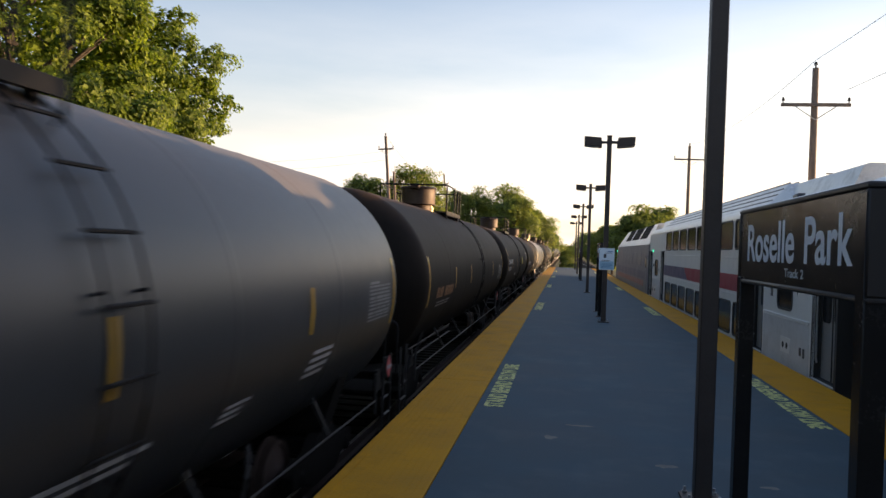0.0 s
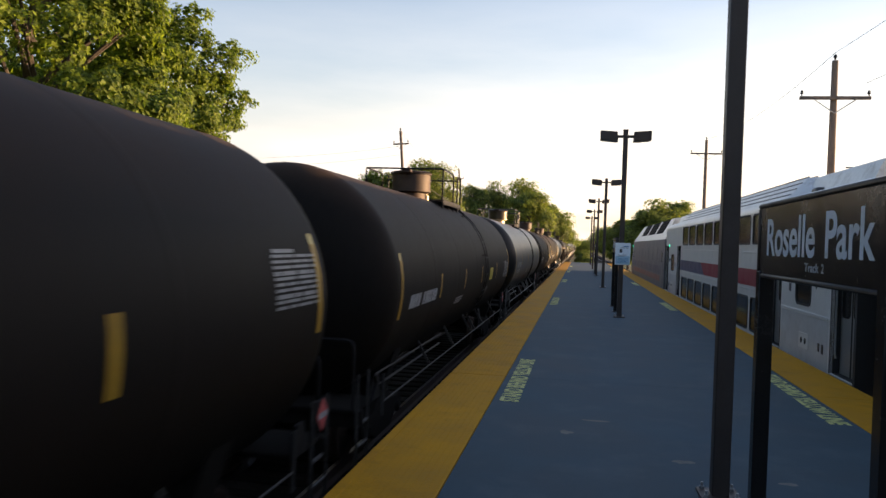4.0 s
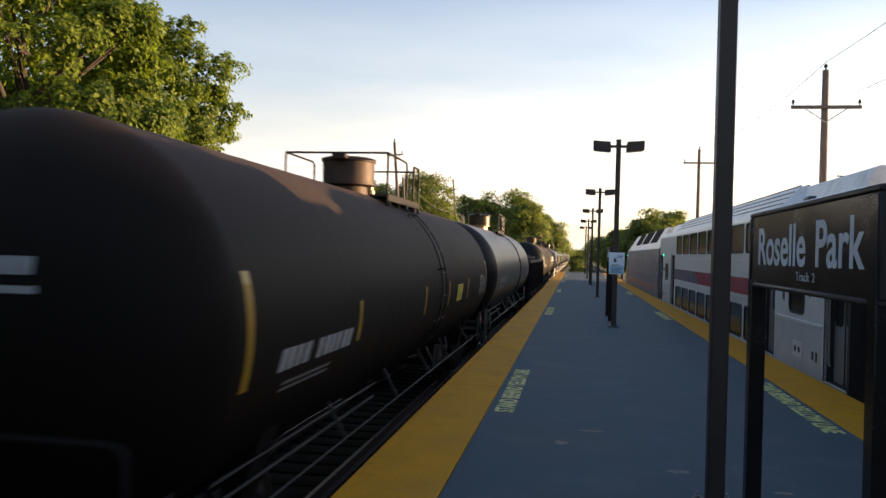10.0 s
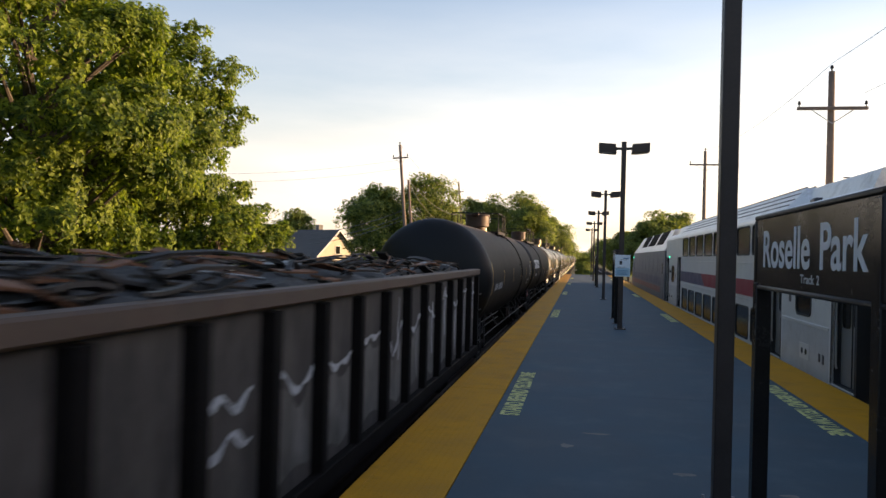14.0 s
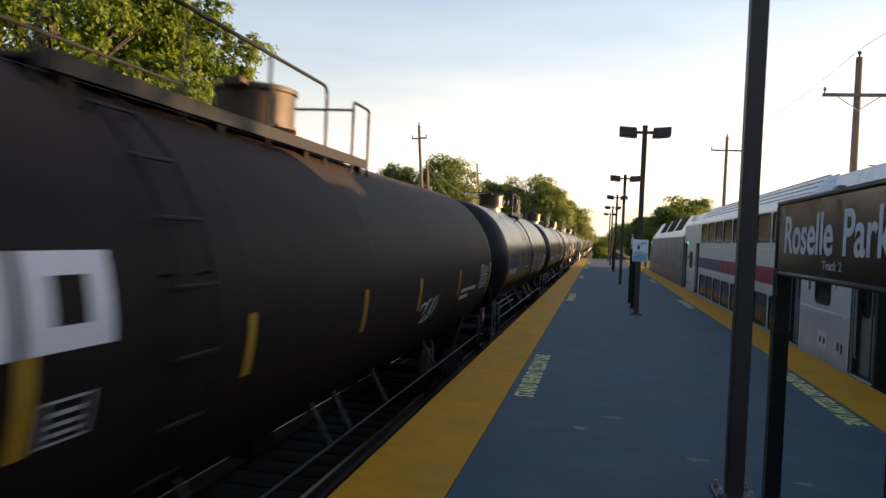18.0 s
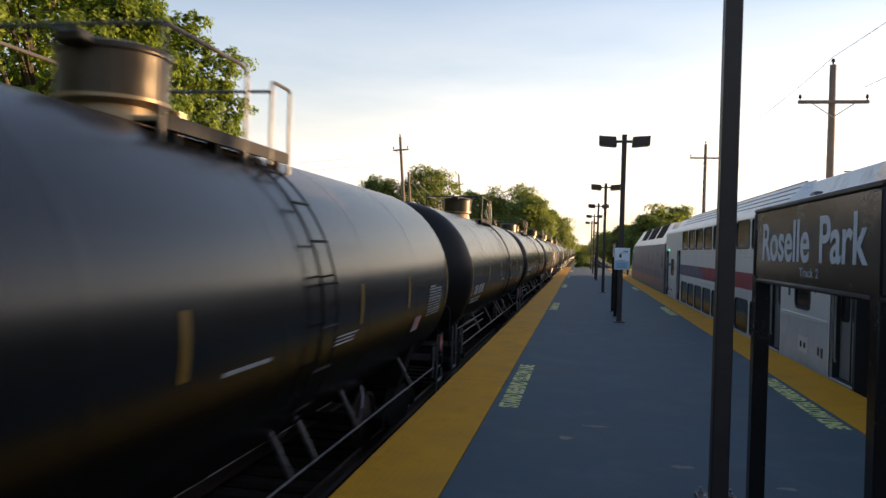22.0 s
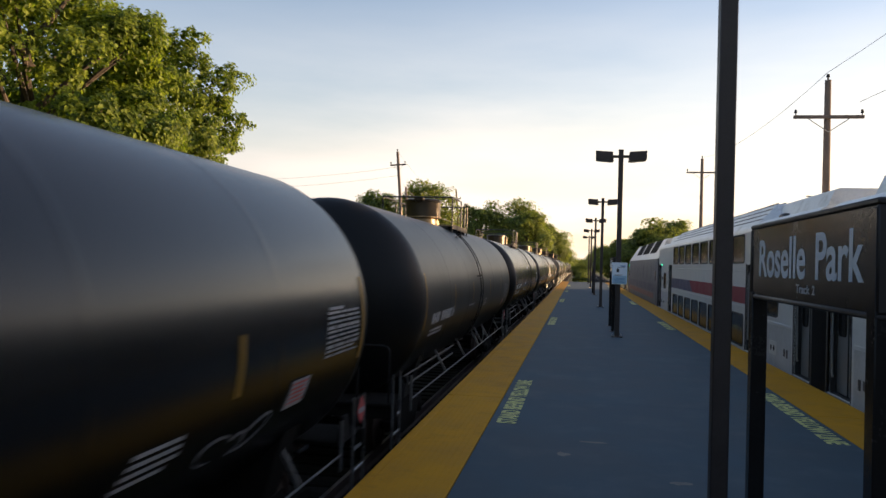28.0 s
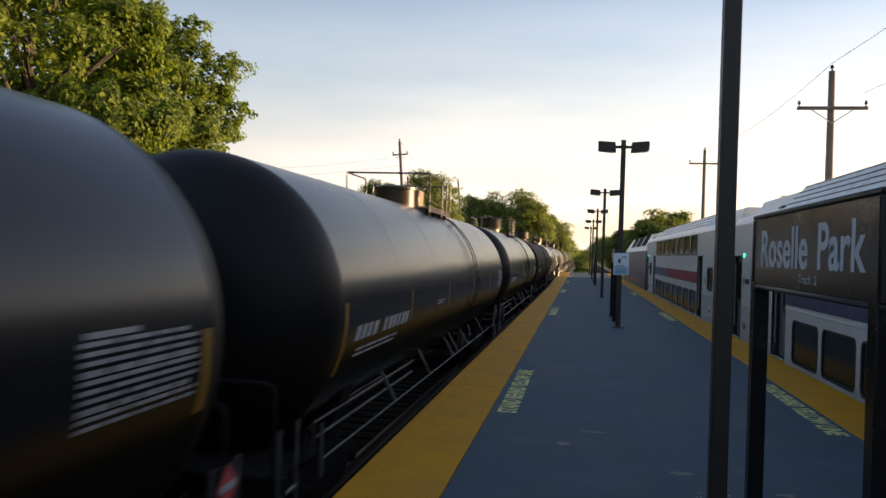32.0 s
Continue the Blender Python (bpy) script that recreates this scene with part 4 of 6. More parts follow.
def scrawl(car, y0, y1, p0, p1, seed, fresh):
    """Faded sprayed loops inside a patch of the barrel."""
    rng = random.Random(seed)
    n = max(3, int((y1 - y0) / 0.28))
    for k in range(n):
        c, w, h = y0 + (k + 0.5) * (y1 - y0) / n, rng.uniform(0.12, 0.28), rng.uniform(0.3, 0.5)
        a0, turn = rng.uniform(0, 6), rng.choice((-1, 1)) * rng.uniform(3.5, 6.5)
        mid = (p0 + p1) / 2 + rng.uniform(-0.15, 0.15) * (p0 - p1)
        path = [(c + w * math.cos(a0 + turn * u), mid + h * (p0 - p1) * math.sin(a0 + turn * u + 0.4 * k)) for u in np.linspace(0, 1, 14)]
        vs = []
        for i, (a, b) in enumerate(path):
            d = 0.25 + 0.4 * abs(math.sin(3.0 * i / 13 + k))
            vs += [on_shell(a - 0.012, b + d, 0.007), on_shell(a + 0.012, b - d, 0.007)]
        part("graffiti", Geo().add(vs, [(2 * i, 2 * i + 2, 2 * i + 3, 2 * i + 1) for i in range(len(path) - 1)]), "graffiti" if fresh else "spray_worn", car, "faded sprayed scrawl")


def tank_marks(car, c, k, hl, mid, gloss):
    """Strips, stencils and placards of one car. Stencils are plain bars."""
    rng = random.Random(40 + k)
    ink = "mark_orange" if k == 1 else "stencil"
    tape = "stripe_dull" if gloss else "stripe"
    b0, b1 = c.get("band", (7.7, -7.7))
    for u in c["strips"]:
        part("reflective_strip", patch(Geo(), u - mid - 0.046, u - mid + 0.046, b0, b1, 0.007), tape, car, "yellow reflective strip")
    e0, e1 = c.get("ends", (16.5, -15))
    for y in (-hl + 0.13, hl - 0.12):
        q = part("reflective_strip", patch(Geo(), y - 0.05, y + 0.05, e0 - 3.5, e1, 0.007), tape, car, "long yellow reflective strip")
        part("strip_top", patch(Geo(), y - 0.05, y + 0.05, e0, e0 - 3.5, 0.007), "strip_pale" if not gloss else "stripe_dull", q, "pale end of the strip")
    if "mark" in c:
        u0, u1, p0, p1 = c["mark"]
        g, pitch = Geo(), (u1 - u0) / 11
        for i in range(11):
            if i == 4:
                continue
            y = u0 - mid + i * pitch
            cut = ((i * 7 + k) % 3) * 0.07
            patch(g, y, y + pitch * (0.82 - cut), p0, p1, 0.006, 0.05)
        tagged(part("reporting_mark", g, ink, car, "row of faded orange stencilled bars" if k == 1 else "row of white stencilled bars"), kind="stuff")
    if "box" in c:
        u0, u1, p0, p1 = c["box"]
        y0, y1, d = u0 - mid, u1 - mid, (p0 - p1)
        g = Geo()
        for a, b, f, h in ((y0, y1, 0, 0.07), (y0, y1, 0.93, 1), (y0, y0 + 0.02, 0.07, 0.93), (y1 - 0.02, y1, 0.07, 0.93), (y0 + 0.06, y1 - 0.06, 0.25, 0.36), (y0 + 0.06, y1 - 0.06, 0.5, 0.6), (y0 + 0.06, y1 - 0.06, 0.72, 0.82)):
            patch(g, a, b, p0 - d * f, p0 - d * h)
        part("boxed_stencil", g, "stencil", car, "small white outlined box")
    for u0, u1, p0, p1, n in c.get("bars", ()):
        step = (p0 - p1) / n
        for i in range(n):
            a = p0 - i * step
            g, y, stop = Geo(), u0 - mid + 0.04 * (n - i), u1 - mid - rng.choice((0, 0.05, 0.14)) * (i > 0)
            while y < stop - 0.02:
                w = rng.uniform(0.25, 0.6) if u1 - u0 > 1.4 else 9.0
                patch(g, y, min(stop, y + w), a, a - step * (0.55 if n > 1 else 1.0))
                y += w + 0.05
            part("small_print", g, "stencil" if k not in (1, 5, 6) else "print_worn", car)
    u0, u1, p0 = c["panel"]
    g = Geo()
    for i in range(11):
        a, x = p0 - 1.62 * i, u0 - mid
        if i == 0:
            patch(g, x + 0.04, x + 0.50, a, a - 1.1)
            continue
        stop = u1 - mid - rng.choice((0, 0, 0.05, 0.12))
        while x < stop:
            w = rng.uniform(0.10, 0.45)
            patch(g, x, min(u1 - mid, x + w), a, a - (0.85 if i % 4 else 1.15))
            x += w + rng.uniform(0.02, 0.05)
    tagged(part("data_panel", g, "print_grey" if k != 1 else "print_worn", car, "block of small white print"), kind="stuff")
    if "plain" not in c:
        g, x = Geo(), -0.62
        for n in (4, 6):
            for i in range(n):
                head_patch(g, x, x + 0.085, 0.42, 0.54, hl)
                x += 0.105
            x += 0.10
        for z, w in ((0.30, 0.95), (0.21, 0.62)):
            head_patch(g, -0.40, -0.40 + w, z, z + 0.05, hl)
        tagged(part("head_mark", g, "stencil", car, "white stencilled bars on the end"), kind="stuff")
    for key, mt, print_mt, tell in (("placard", "placard", "placard_print", "yellow warning placard"), ("white", "stencil", "placard_red", "white placard with red print"), ("red", "stencil", "placard_red", "small red and white placard")):
        if key in c:
            u0, u1, p0, p1 = c[key]
            y0, y1, d = u0 - mid, u1 - mid, (p0 - p1) / 6.0
            q = part("placard", patch(Geo(), y0, y1, p0, p1, 0.012, 0.03), mt, car, tell)
            for i in range(5):
                part("print_line", patch(Geo(), y0 + 0.05, y1 - 0.04 - 0.05 * (i % 2), p0 - d * (i + 0.55), p0 - d * (i + 1.05), 0.014, 0.02), print_mt, q)
    if "tag" in c:
        u0, u1, p0, p1 = c["tag"]
        part("warning_tag", patch(Geo(), u0 - mid, u1 - mid, p0, p1, 0.008, 0.12), "tag_orange", car, "faded orange warning panel")
    c0 = Vector((1.385, hl + 0.72, 1.28))
    d = 0.17
    q = part("hazard_placard", Geo().prism([(c0.y, c0.z + d), (c0.y + d, c0.z), (c0.y, c0.z - d), (c0.y - d, c0.z)], c0.x + 0.02, c0.x + 0.028, "x"), "placard_red", car, "red and white diamond placard")
    part("white_field", Geo().prism([(c0.y - d * 0.8, c0.z - 0.03), (c0.y - d * 0.8, c0.z + 0.03), (c0.y + d * 0.8, c0.z + 0.03), (c0.y + d * 0.8, c0.z - 0.03)], c0.x + 0.029, c0.x + 0.031, "x"), "stencil", q)
    part("holder", Geo().box(1.36, 1.402, c0.y - 0.15, c0.y + 0.15, c0.z - 0.15, c0.z + 0.15, 0.004), "bar", q)
    if "block" in c:
        u0, u1, p0, p1 = c["block"]
        w, d = (u1 - u0) / 6, p0 - p1
        for i in range(6):
            y = u0 - mid + i * w
            g = Geo()
            for a, b, f, h in ((0, 0.88, 0, 0.25), (0, 0.88, 0.75, 1), (0, 0.26, 0.25, 0.75), (0.62, 0.88, 0.25, 0.75)):
                patch(g, y + w * a, y + w * b, p0 - d * f, p0 - d * h, 0.006)
            part("mark_block", g, "blockwhite", car, "large white block shape")
    for i, (u0, u1, p0, p1) in enumerate(c.get("spray", ())):
        scrawl(car, u0 - mid, u1 - mid, p0, p1, 7 * k + i, k in (10, 11))


def gondola_car():
    car = thing("gondola_car", "rusty black open gondola loaded with scrap metal", "gondola car", group="freight cars")
    h, w, z0, z1 = 8.5, 1.58, 0.93, 2.76
    part("floor", Geo().box(-w + 0.05, w - 0.05, -h, h, 1.0, 1.1), "undercar", car)
    for s in (-1, 1):
        a, b = sorted((s * (w - 0.07), s * (w - 0.04)))
        part("side_sheet", Geo().box(a, b, -h, h, z0, z1), "gondola", car, "grimy side sheet with pale graffiti")
        a, b = sorted((s * (w - 0.12), s * (w + 0.06)))
        part("top_chord", Geo().box(a, b, -h - 0.05, h + 0.05, z1 - 0.12, z1 + 0.02, 0.02), "chord", car, "brown top rail")
        part("side_sill", Geo().box(a, b, -h, h, z0 - 0.12, z0 + 0.10, 0.015), "gondola_rib", car)
        for k in range(15):
            y = -h + 0.12 + k * (2 * h - 0.24) / 14
            x0, x1 = s * (w - 0.045), s * (w + 0.055)
            rib = Geo().prism([(x0, y - 0.13), (x1, y - 0.075), (x1, y + 0.075), (x0, y + 0.13)], z0 + 0.08, z1 - 0.15, "z")
            part("rib", rib, "gondola_rib", car)
        e = s * h
        a, b = sorted((e, e + s * 0.06))
        part("end_sheet", Geo().box(-w + 0.04, w - 0.04, a, b, z0, z1 - 0.05), "gondola_rib", car)
        for z in (1.3, 1.75, 2.2, 2.62):
            a, b = sorted((e + s * 0.05, e + s * 0.14))
            part("end_beam", Geo().box(-w + 0.06, w - 0.06, a, b, z - 0.06, z + 0.06, 0.015), "gondola_rib", car)
        truck_parts(car, s * (h - 1.6))
        a, b = sorted((s * (h - 2.2), s * (h + 0.45)))
        part("centre_sill", Geo().box(-0.25, 0.25, a, b, 0.7, 1.0, 0.02), "undercar", car)
        g = Geo()
        for z in (0.4, 0.75, 1.15, 1.5, 1.85, 2.2):
            g.tube([(w + 0.10, s * (h - 0.45), z), (w + 0.10, s * (h - 0.02), z)], 0.014, 6)
        part("side_ladder", g, "bar", car)
    coupler_parts(car, h + 1.0)
    # stencils on the end's top beam, and pale paint smeared over the first panels
    g = Geo()
    rng = random.Random(5)
    x = -0.9
    for n in (2, 6):
        for k in range(n):
            g.box(x, x + 0.10, -h - 0.068, -h - 0.061, z1 - 0.30, z1 - 0.17)
            x += 0.13
        x += 0.12
    tagged(part("end_mark", g, "graffiti", car, "row of pale stencilled bars"), kind="stuff")
    gap = (2 * h - 0.24) / 14
    line = [(-3.75, 1.80), (-3.63, 2.02), (-3.35, 2.09), (-2.88, 1.85), (-2.46, 2.07), (-1.77, 1.92), (-0.96, 2.09), (0.34, 2.10), (0.55, 1.70), (1.1, 2.2), (1.8, 1.95), (2.6, 2.35), (3.4, 2.05), (4.4, 2.4), (5.6, 2.1), (6.8, 2.35), (8.5, 2.2)]

    def run(y):
        for (a, b), (c, d) in zip(line, line[1:]):
            if a <= y <= c:
                return b + (d - b) * (y - a) / (c - a)
        return 1.7
    for k in range(14):
        y0 = -h + 0.12 + k * gap + 0.14
        wide = gap - 0.28
        if y0 + wide > -3.6:
            # pale old paint below the line, panel by panel
            vs = []
            for u in np.linspace(0.04, 0.96, 9):
                y = y0 + wide * u
                vs += [(w - 0.037, y, run(y) - 0.05 - 0.10 * abs(math.sin(5 * y))), (w - 0.037, y, z0 + 0.16 + 0.12 * abs(math.sin(3 * y + k)))]
            part("paint_wash", Geo().add(vs, [(2 * i, 2 * i + 2, 2 * i + 3, 2 * i + 1) for i in range(8)]), "gondola_wash", car, "pale wash of old paint")
            strokes = [[(y0 + wide * u, run(y0 + wide * u) + 0.025 * math.sin(15 * u + k)) for u in np.linspace(0, 1, 12)]]
            if k >= 7:
                strokes += [[(y0 + wide * (0.25 + 0.5 * v) + 0.03 * math.sin(8 * u + v), 1.25 + 0.2 * ((k + v) % 3) + (0.75 + 0.1 * v) * u) for u in np.linspace(0, 1, 8)] for v in (0, 1)]
        elif k == 3:
            strokes = [[(y0 + wide * (0.15 + 0.7 * u), 2.0 - 0.14 * v + 0.06 * math.sin(8 * u + 2 * v)) for u in np.linspace(0, 1, 16)] for v in (0, 2)]
        elif k == 0:
            strokes = [[(y0 + wide * (0.3 + 0.3 * v) + 0.05 * math.sin(7 * u), 1.2 + 1.15 * u) for u in np.linspace(0, 1, 9)] for v in (0, 1)]
        else:
            strokes = []
        for p in strokes:
            vs = []
            for i, (a, b) in enumerate(p):
                d = Vector(p[min(i + 1, len(p) - 1)]) - Vector(p[max(i - 1, 0)])
                d = Vector((-d.y, d.x)).normalized() * (0.028 + 0.016 * math.sin(17 * a + b))
                vs += [(w - 0.034, a + d.x, b + d.y), (w - 0.034, a - d.x, b - d.y)]
            part("graffiti", Geo().add(vs, [(2 * i, 2 * i + 2, 2 * i + 3, 2 * i + 1) for i in range(len(p) - 1)]), "graffiti", car, "pale sprayed line")
    # scrap heap
    core = Geo()
    nx, ny = 12, 60
    vs, fs = [], []
    for j in range(ny):
        for i in range(nx):
            x, y = -w + 0.12 + (2 * w - 0.24) * i / (nx - 1), -h + 0.05 + (2 * h - 0.1) * j / (ny - 1)
            vs.append((x, y, z1 - 0.12 + 0.20 * (1 - (x / w) ** 2) + 0.16 * noise.noise(Vector((x * 1.6, y * 1.1, 4)))))
    for j in range(ny - 1):
        for i in range(nx - 1):
            a = j * nx + i
            fs.append((a, a + 1, a + nx + 1, a + nx))
    tagged(part("scrap_bed", core.add(vs, fs), "scrap", car, smooth=False), "dark layer of crushed scrap", kind="stuff")
    rng = random.Random(11)
    for k in range(290):
        x, y = rng.uniform(-w + 0.25, w - 0.2), rng.uniform(-h + 0.5, h - 0.5)
        l, b, t = rng.uniform(0.4, 1.5), rng.uniform(0.025, 0.15) * rng.choice((1, 1, 1, 1.8)), rng.uniform(0.008, 0.035)
        l = min(l, 2 * (w - abs(x)) - 0.15 if rng.random() < 0.3 else 9, 2 * (h - abs(y)) - 0.15)
        turn = rng.gauss(90, 16) if abs(x) > 0.8 else rng.gauss(90, 45)
        z = z1 - 0.06 + 0.20 * (1 - (x / w) ** 2) + rng.uniform(-0.03, 0.10)
        mtx = Matrix.Translation((x, y, z)) @ pose(0, 0, 0, rng.gauss(0, 9), rng.gauss(0, 6), turn)
        bend = rng.uniform(-0.10, 0.10) * l
        g = Geo()
        for i in range(3):
            q0, q1 = -l / 2 + l * i / 3, -l / 2 + l * (i + 1) / 3
            z0_, z1_ = bend * (1 - (2 * q0 / l) ** 2), bend * (1 - (2 * q1 / l) ** 2)
            vs = [mtx @ Vector((q, s * b / 2, zz + v * t / 2)) for q, zz in ((q0, z0_), (q1, z1_)) for s in (-1, 1) for v in (-1, 1)]
            g.add(vs, [(0, 1, 5, 4), (2, 6, 7, 3), (1, 3, 7, 5), (0, 4, 6, 2)] + ([(0, 2, 3, 1)] if i == 0 else []) + ([(4, 5, 7, 6)] if i == 2 else []))
        pick = rng.random()
        part("scrap_piece", g, "scrap_rust" if pick < 0.22 else "scrap_bright" if pick < 0.28 else "scrap", car, smooth=False)
    return car


# Where the cars begin at the start, in order from the front of the train
ENDS = [10.32, 28.96, 47.42, 65.96, 85.37, 103.76, 122.39, 141.31, 160.0, 179.73, 200.54, 218.98, 237.54, 256.01, 275.48, 293.7, 311.79, 330.74]
SPEED = 10.1803
FREIGHT = []
# One row a car: ends of the barrel, housing, ladder and marks along it; heights of marks are angles above the axis's level.
CARS = {
    0: dict(near=3.08, far=18.7, dome=10.74, strips=(11.92, 15.14), bars=((13.43, 14.02, -21, -27, 3), (15.2, 15.99, -14.3, -25.4, 4), (11.26, 12.51, -21, -26, 2)), panel=(17.26, 18.35, 6.5)),
    1: dict(near=2.79, far=18.63, dome=10.01, ladder=11.3, strips=(6.21, 8.97, 12.1, 14.88), mark=(3.78, 5.92, -4.2, -11.2), bars=((3.88, 5.53, -14, -18, 2),), panel=(16.98, 18.15, 3)),
    2: dict(near=3.11, far=18.54, dome=10.83, ladder=10.6, ends=(24, -7.8), strips=(6.21, 9.14, 12.23, 15.31), mark=(3.59, 5.63, 7.2, 0.2), box=(5.7, 6.09, 7.3, -0.6), bars=((3.64, 5.24, -4.5, -10.5, 2), (8.05, 9.11, -16.4, -21, 3)), panel=(17.42, 18.44, 19), placard=(13.34, 13.98, 7.6, -3.6)),
    3: dict(near=3.11, far=18.49, dome=10.83, band=(3.3, -11.2), strips=(6.21, 9.03, 11.74, 14.95), mark=(3.78, 5.82, -4.5, -11.3), bars=((8.06, 9.03, -16, -21, 3),), panel=(17.12, 18.21, 3.5), placard=(13.32, 13.98, -0.3, -11.2), spray=((12.33, 13.49, -17, -26),)),
    4: dict(near=3.11, far=19.34, dome=11.41, ladder=12.13, strips=(6.31, 9.75, 13.32, 15.96), mark=(4.07, 5.82, -2.2, -9.2), box=(6.11, 6.41, -1.0, -8.6), bars=((4.08, 5.73, -12, -18, 2), (9.46, 10.48, -15.6, -22.9, 4), (12.85, 13.67, -20.4, -30, 4), (14.46, 14.9, -17, -23, 3), (16.21, 16.69, -14.7, -26, 4)), tag=(9.56, 10.19, -27, -35.5), panel=(17.66, 18.73, 5)),
    5: dict(near=3.01, far=18.49, dome=10.64, ladder=11.3, ends=(24, -6.5), strips=(6.08, 9.13, 12.08, 15.04), mark=(3.72, 5.82, -5.4, -12.2), bars=((3.88, 5.43, -15, -19, 2),), panel=(17.08, 18.2, 2), placard=(13.93, 14.56, -1.9, -13.9), spray=((8.93, 10.58, -14, -26), (11.65, 13.59, -20, -31))),
    6: dict(near=3.2, far=18.54, dome=11.03, ladder=11.4, band=(3.0, -12.6), strips=(6.28, 10.09, 12.4, 14.97), mark=(3.97, 6.02, -6.6, -13.2), bars=((4.08, 5.43, -17, -21, 2), (11.26, 12.42, -20, -21.2, 1)), panel=(17.11, 18.15, 3.6), placard=(13.37, 14.07, -0.1, -11.7)),
    7: dict(near=2.94, far=18.92, dome=10.98, ladder=12.13, strips=(6.21, 9.41, 15.31), mark=(3.9, 5.97, -4.2, -11.2), box=(6.41, 6.66, -2.5, -11.8), bars=((3.88, 5.73, -14, -19.5, 2), (9.22, 9.89, -11.2, -21.2, 4), (15.53, 16.26, -15.5, -27, 4), (13.78, 14.51, -21.6, -29, 4)), tag=(9.22, 9.56, -22.8, -33.6), panel=(17.52, 18.51, 5.4)),
    9: dict(near=3.11, far=19.6, dome=11.9, ladder=12.8, strips=(6.41, 9.71, 13.3, 16.18), mark=(3.88, 5.92, -4.5, -11.3), bars=((16.9, 18.25, -11.9, -14, 1), (16.89, 17.71, -16.8, -19.1, 1)), panel=(18.16, 19.23, 9.6), plain=1),
    10: dict(near=2.38, far=20.48, dome=11.8, ladder=7.6, long=1, band=(1.5, -14), ends=(3, -20), strips=(6.31, 8.46, 11.13, 13.65, 16.65), mark=(3.4, 5.02, -7.6, -12.4), box=(6.43, 6.77, -6, -13.5), block=(2.91, 6.99, 17.4, 1.5), bars=((16.95, 18.54, -10.6, -13, 1), (16.89, 17.81, -15, -17.5, 1)), panel=(18.99, 20.09, 2.5), spray=((13.88, 14.85, -8, -22),)),
    11: dict(near=3.2, far=18.1, dome=10.83, ladder=9.77, strips=(6.24, 8.43, 12.13, 14.75), mark=(3.59, 5.34, -7.2, -12.9), bars=((8.34, 9.16, -8.5, -9.8, 1), (10.97, 11.69, -11.7, -15.8, 3)), panel=(16.38, 17.55, 1), spray=((14.65, 15.72, -12, -28), (15.63, 16.69, -12, -26))),
    12: dict(near=3.25, far=18.59, dome=10.93, ladder=11.79, strips=(6.41, 9.27, 13.09, 15.43), mark=(3.69, 5.59, -7.2, -12.9), bars=((9.78, 10.64, -8.6, -9.8, 1), (12.18, 13.03, -9.4, -13.5, 3)), panel=(16.89, 17.95, 1), red=(16.01, 16.45, -14, -22)),
    13: dict(near=3.2, far=18.44, dome=10.96, ladder=11.69, strips=(6.47, 9.51, 12.82, 15.24), mark=(3.75, 5.47, -7.4, -14.9), bars=((3.49, 5.14, -18, -23, 2), (9.73, 10.61, -9, -10.2, 1), (12.21, 13.1, -10.9, -14.5, 3)), panel=(16.7, 17.68, 0.5), white=(12.01, 12.5, 6.3, -3.6), red=(16.11, 16.5, -15, -22)),
    14: dict(near=2.77, far=19.31, dome=10.37, twin=1, ladder=11.26, band=(3.8, -11.4), ends=(3.8, -24), strips=(6.09, 9.08, 11.65, 14.75), mark=(3.24, 5.86, -5.6, -12.4), box=(6.5, 6.74, -5.2, -12.8), bars=((3.3, 5.43, -15.5, -21, 2), (7.76, 8.56, -5.4, -8.4, 2)), panel=(17.57, 18.73, 6)),
    15: dict(near=3.11, far=17.91, dome=10.74, ladder=11.65, band=(3.5, -12.2), strips=(6.21, 9.12, 11.94, 14.7), mark=(3.69, 5.63, -7.2, -13), bars=((13.32, 14.03, -16.5, -24.5, 4),), panel=(16.58, 17.64, 6.7), red=(15.78, 16.23, -14, -23), spray=((14.46, 15.43, -22, -31),)),
    16: dict(near=3.11, far=17.95, dome=10.69, ladder=9.77, strips=(6.1, 8.73, 12.13, 14.95), mark=(3.83, 5.76, -7.2, -13.6), box=(5.84, 6.11, -6.8, -13), bars=((3.78, 5.05, -17, -22, 2), (8.2, 9.05, -9.4, -10.7, 1), (10.92, 11.55, -9.2, -16, 4)), panel=(16.19, 17.29, 0.6), red=(16.01, 16.52, -17, -25)),
    17: dict(near=2.86, far=18.68, dome=10.39, twin=1, ladder=11.6, band=(3.1, -12.3), ends=(4, -15), strips=(6.11, 9.16, 12.6, 15.43), mark=(3.26, 5.92, -5.9, -12.2), bars=((3.3, 5.24, -15.5, -20, 2), (7.85, 8.71, -5.8, -10, 2), (7.83, 8.45, -16.6, -18, 1), (9.33, 9.82, -17.6, -20, 2), (9.8, 10.38, 18.2, 15.2, 2), (11.65, 12.23, 40, 37, 2)), panel=(17.29, 18.44, 7)),
    18: dict(near=2.47, far=18.54, dome=11.22, twin=1, ladder=12.23, band=(3.4, -11.7), ends=(3.4, -24), strips=(5.73, 8.93, 12.23, 15.33), mark=(3.01, 5.63, -6.4, -12.2), bars=((3.11, 5.05, -15.5, -20, 2), (7.76, 8.44, -6, -9, 2)), panel=(17.37, 18.44, 6)),
}
USUAL = dict(near=3.08, far=18.55, dome=10.85, ladder=11.7, strips=(6.2, 9.1, 12.1, 15.0), mark=(3.7, 5.6, -6.5, -12.8), bars=((10.0, 10.8, -9, -10.2, 1), (12.2, 13.0, -11, -15, 3)), panel=(17.0, 18.1, 2))


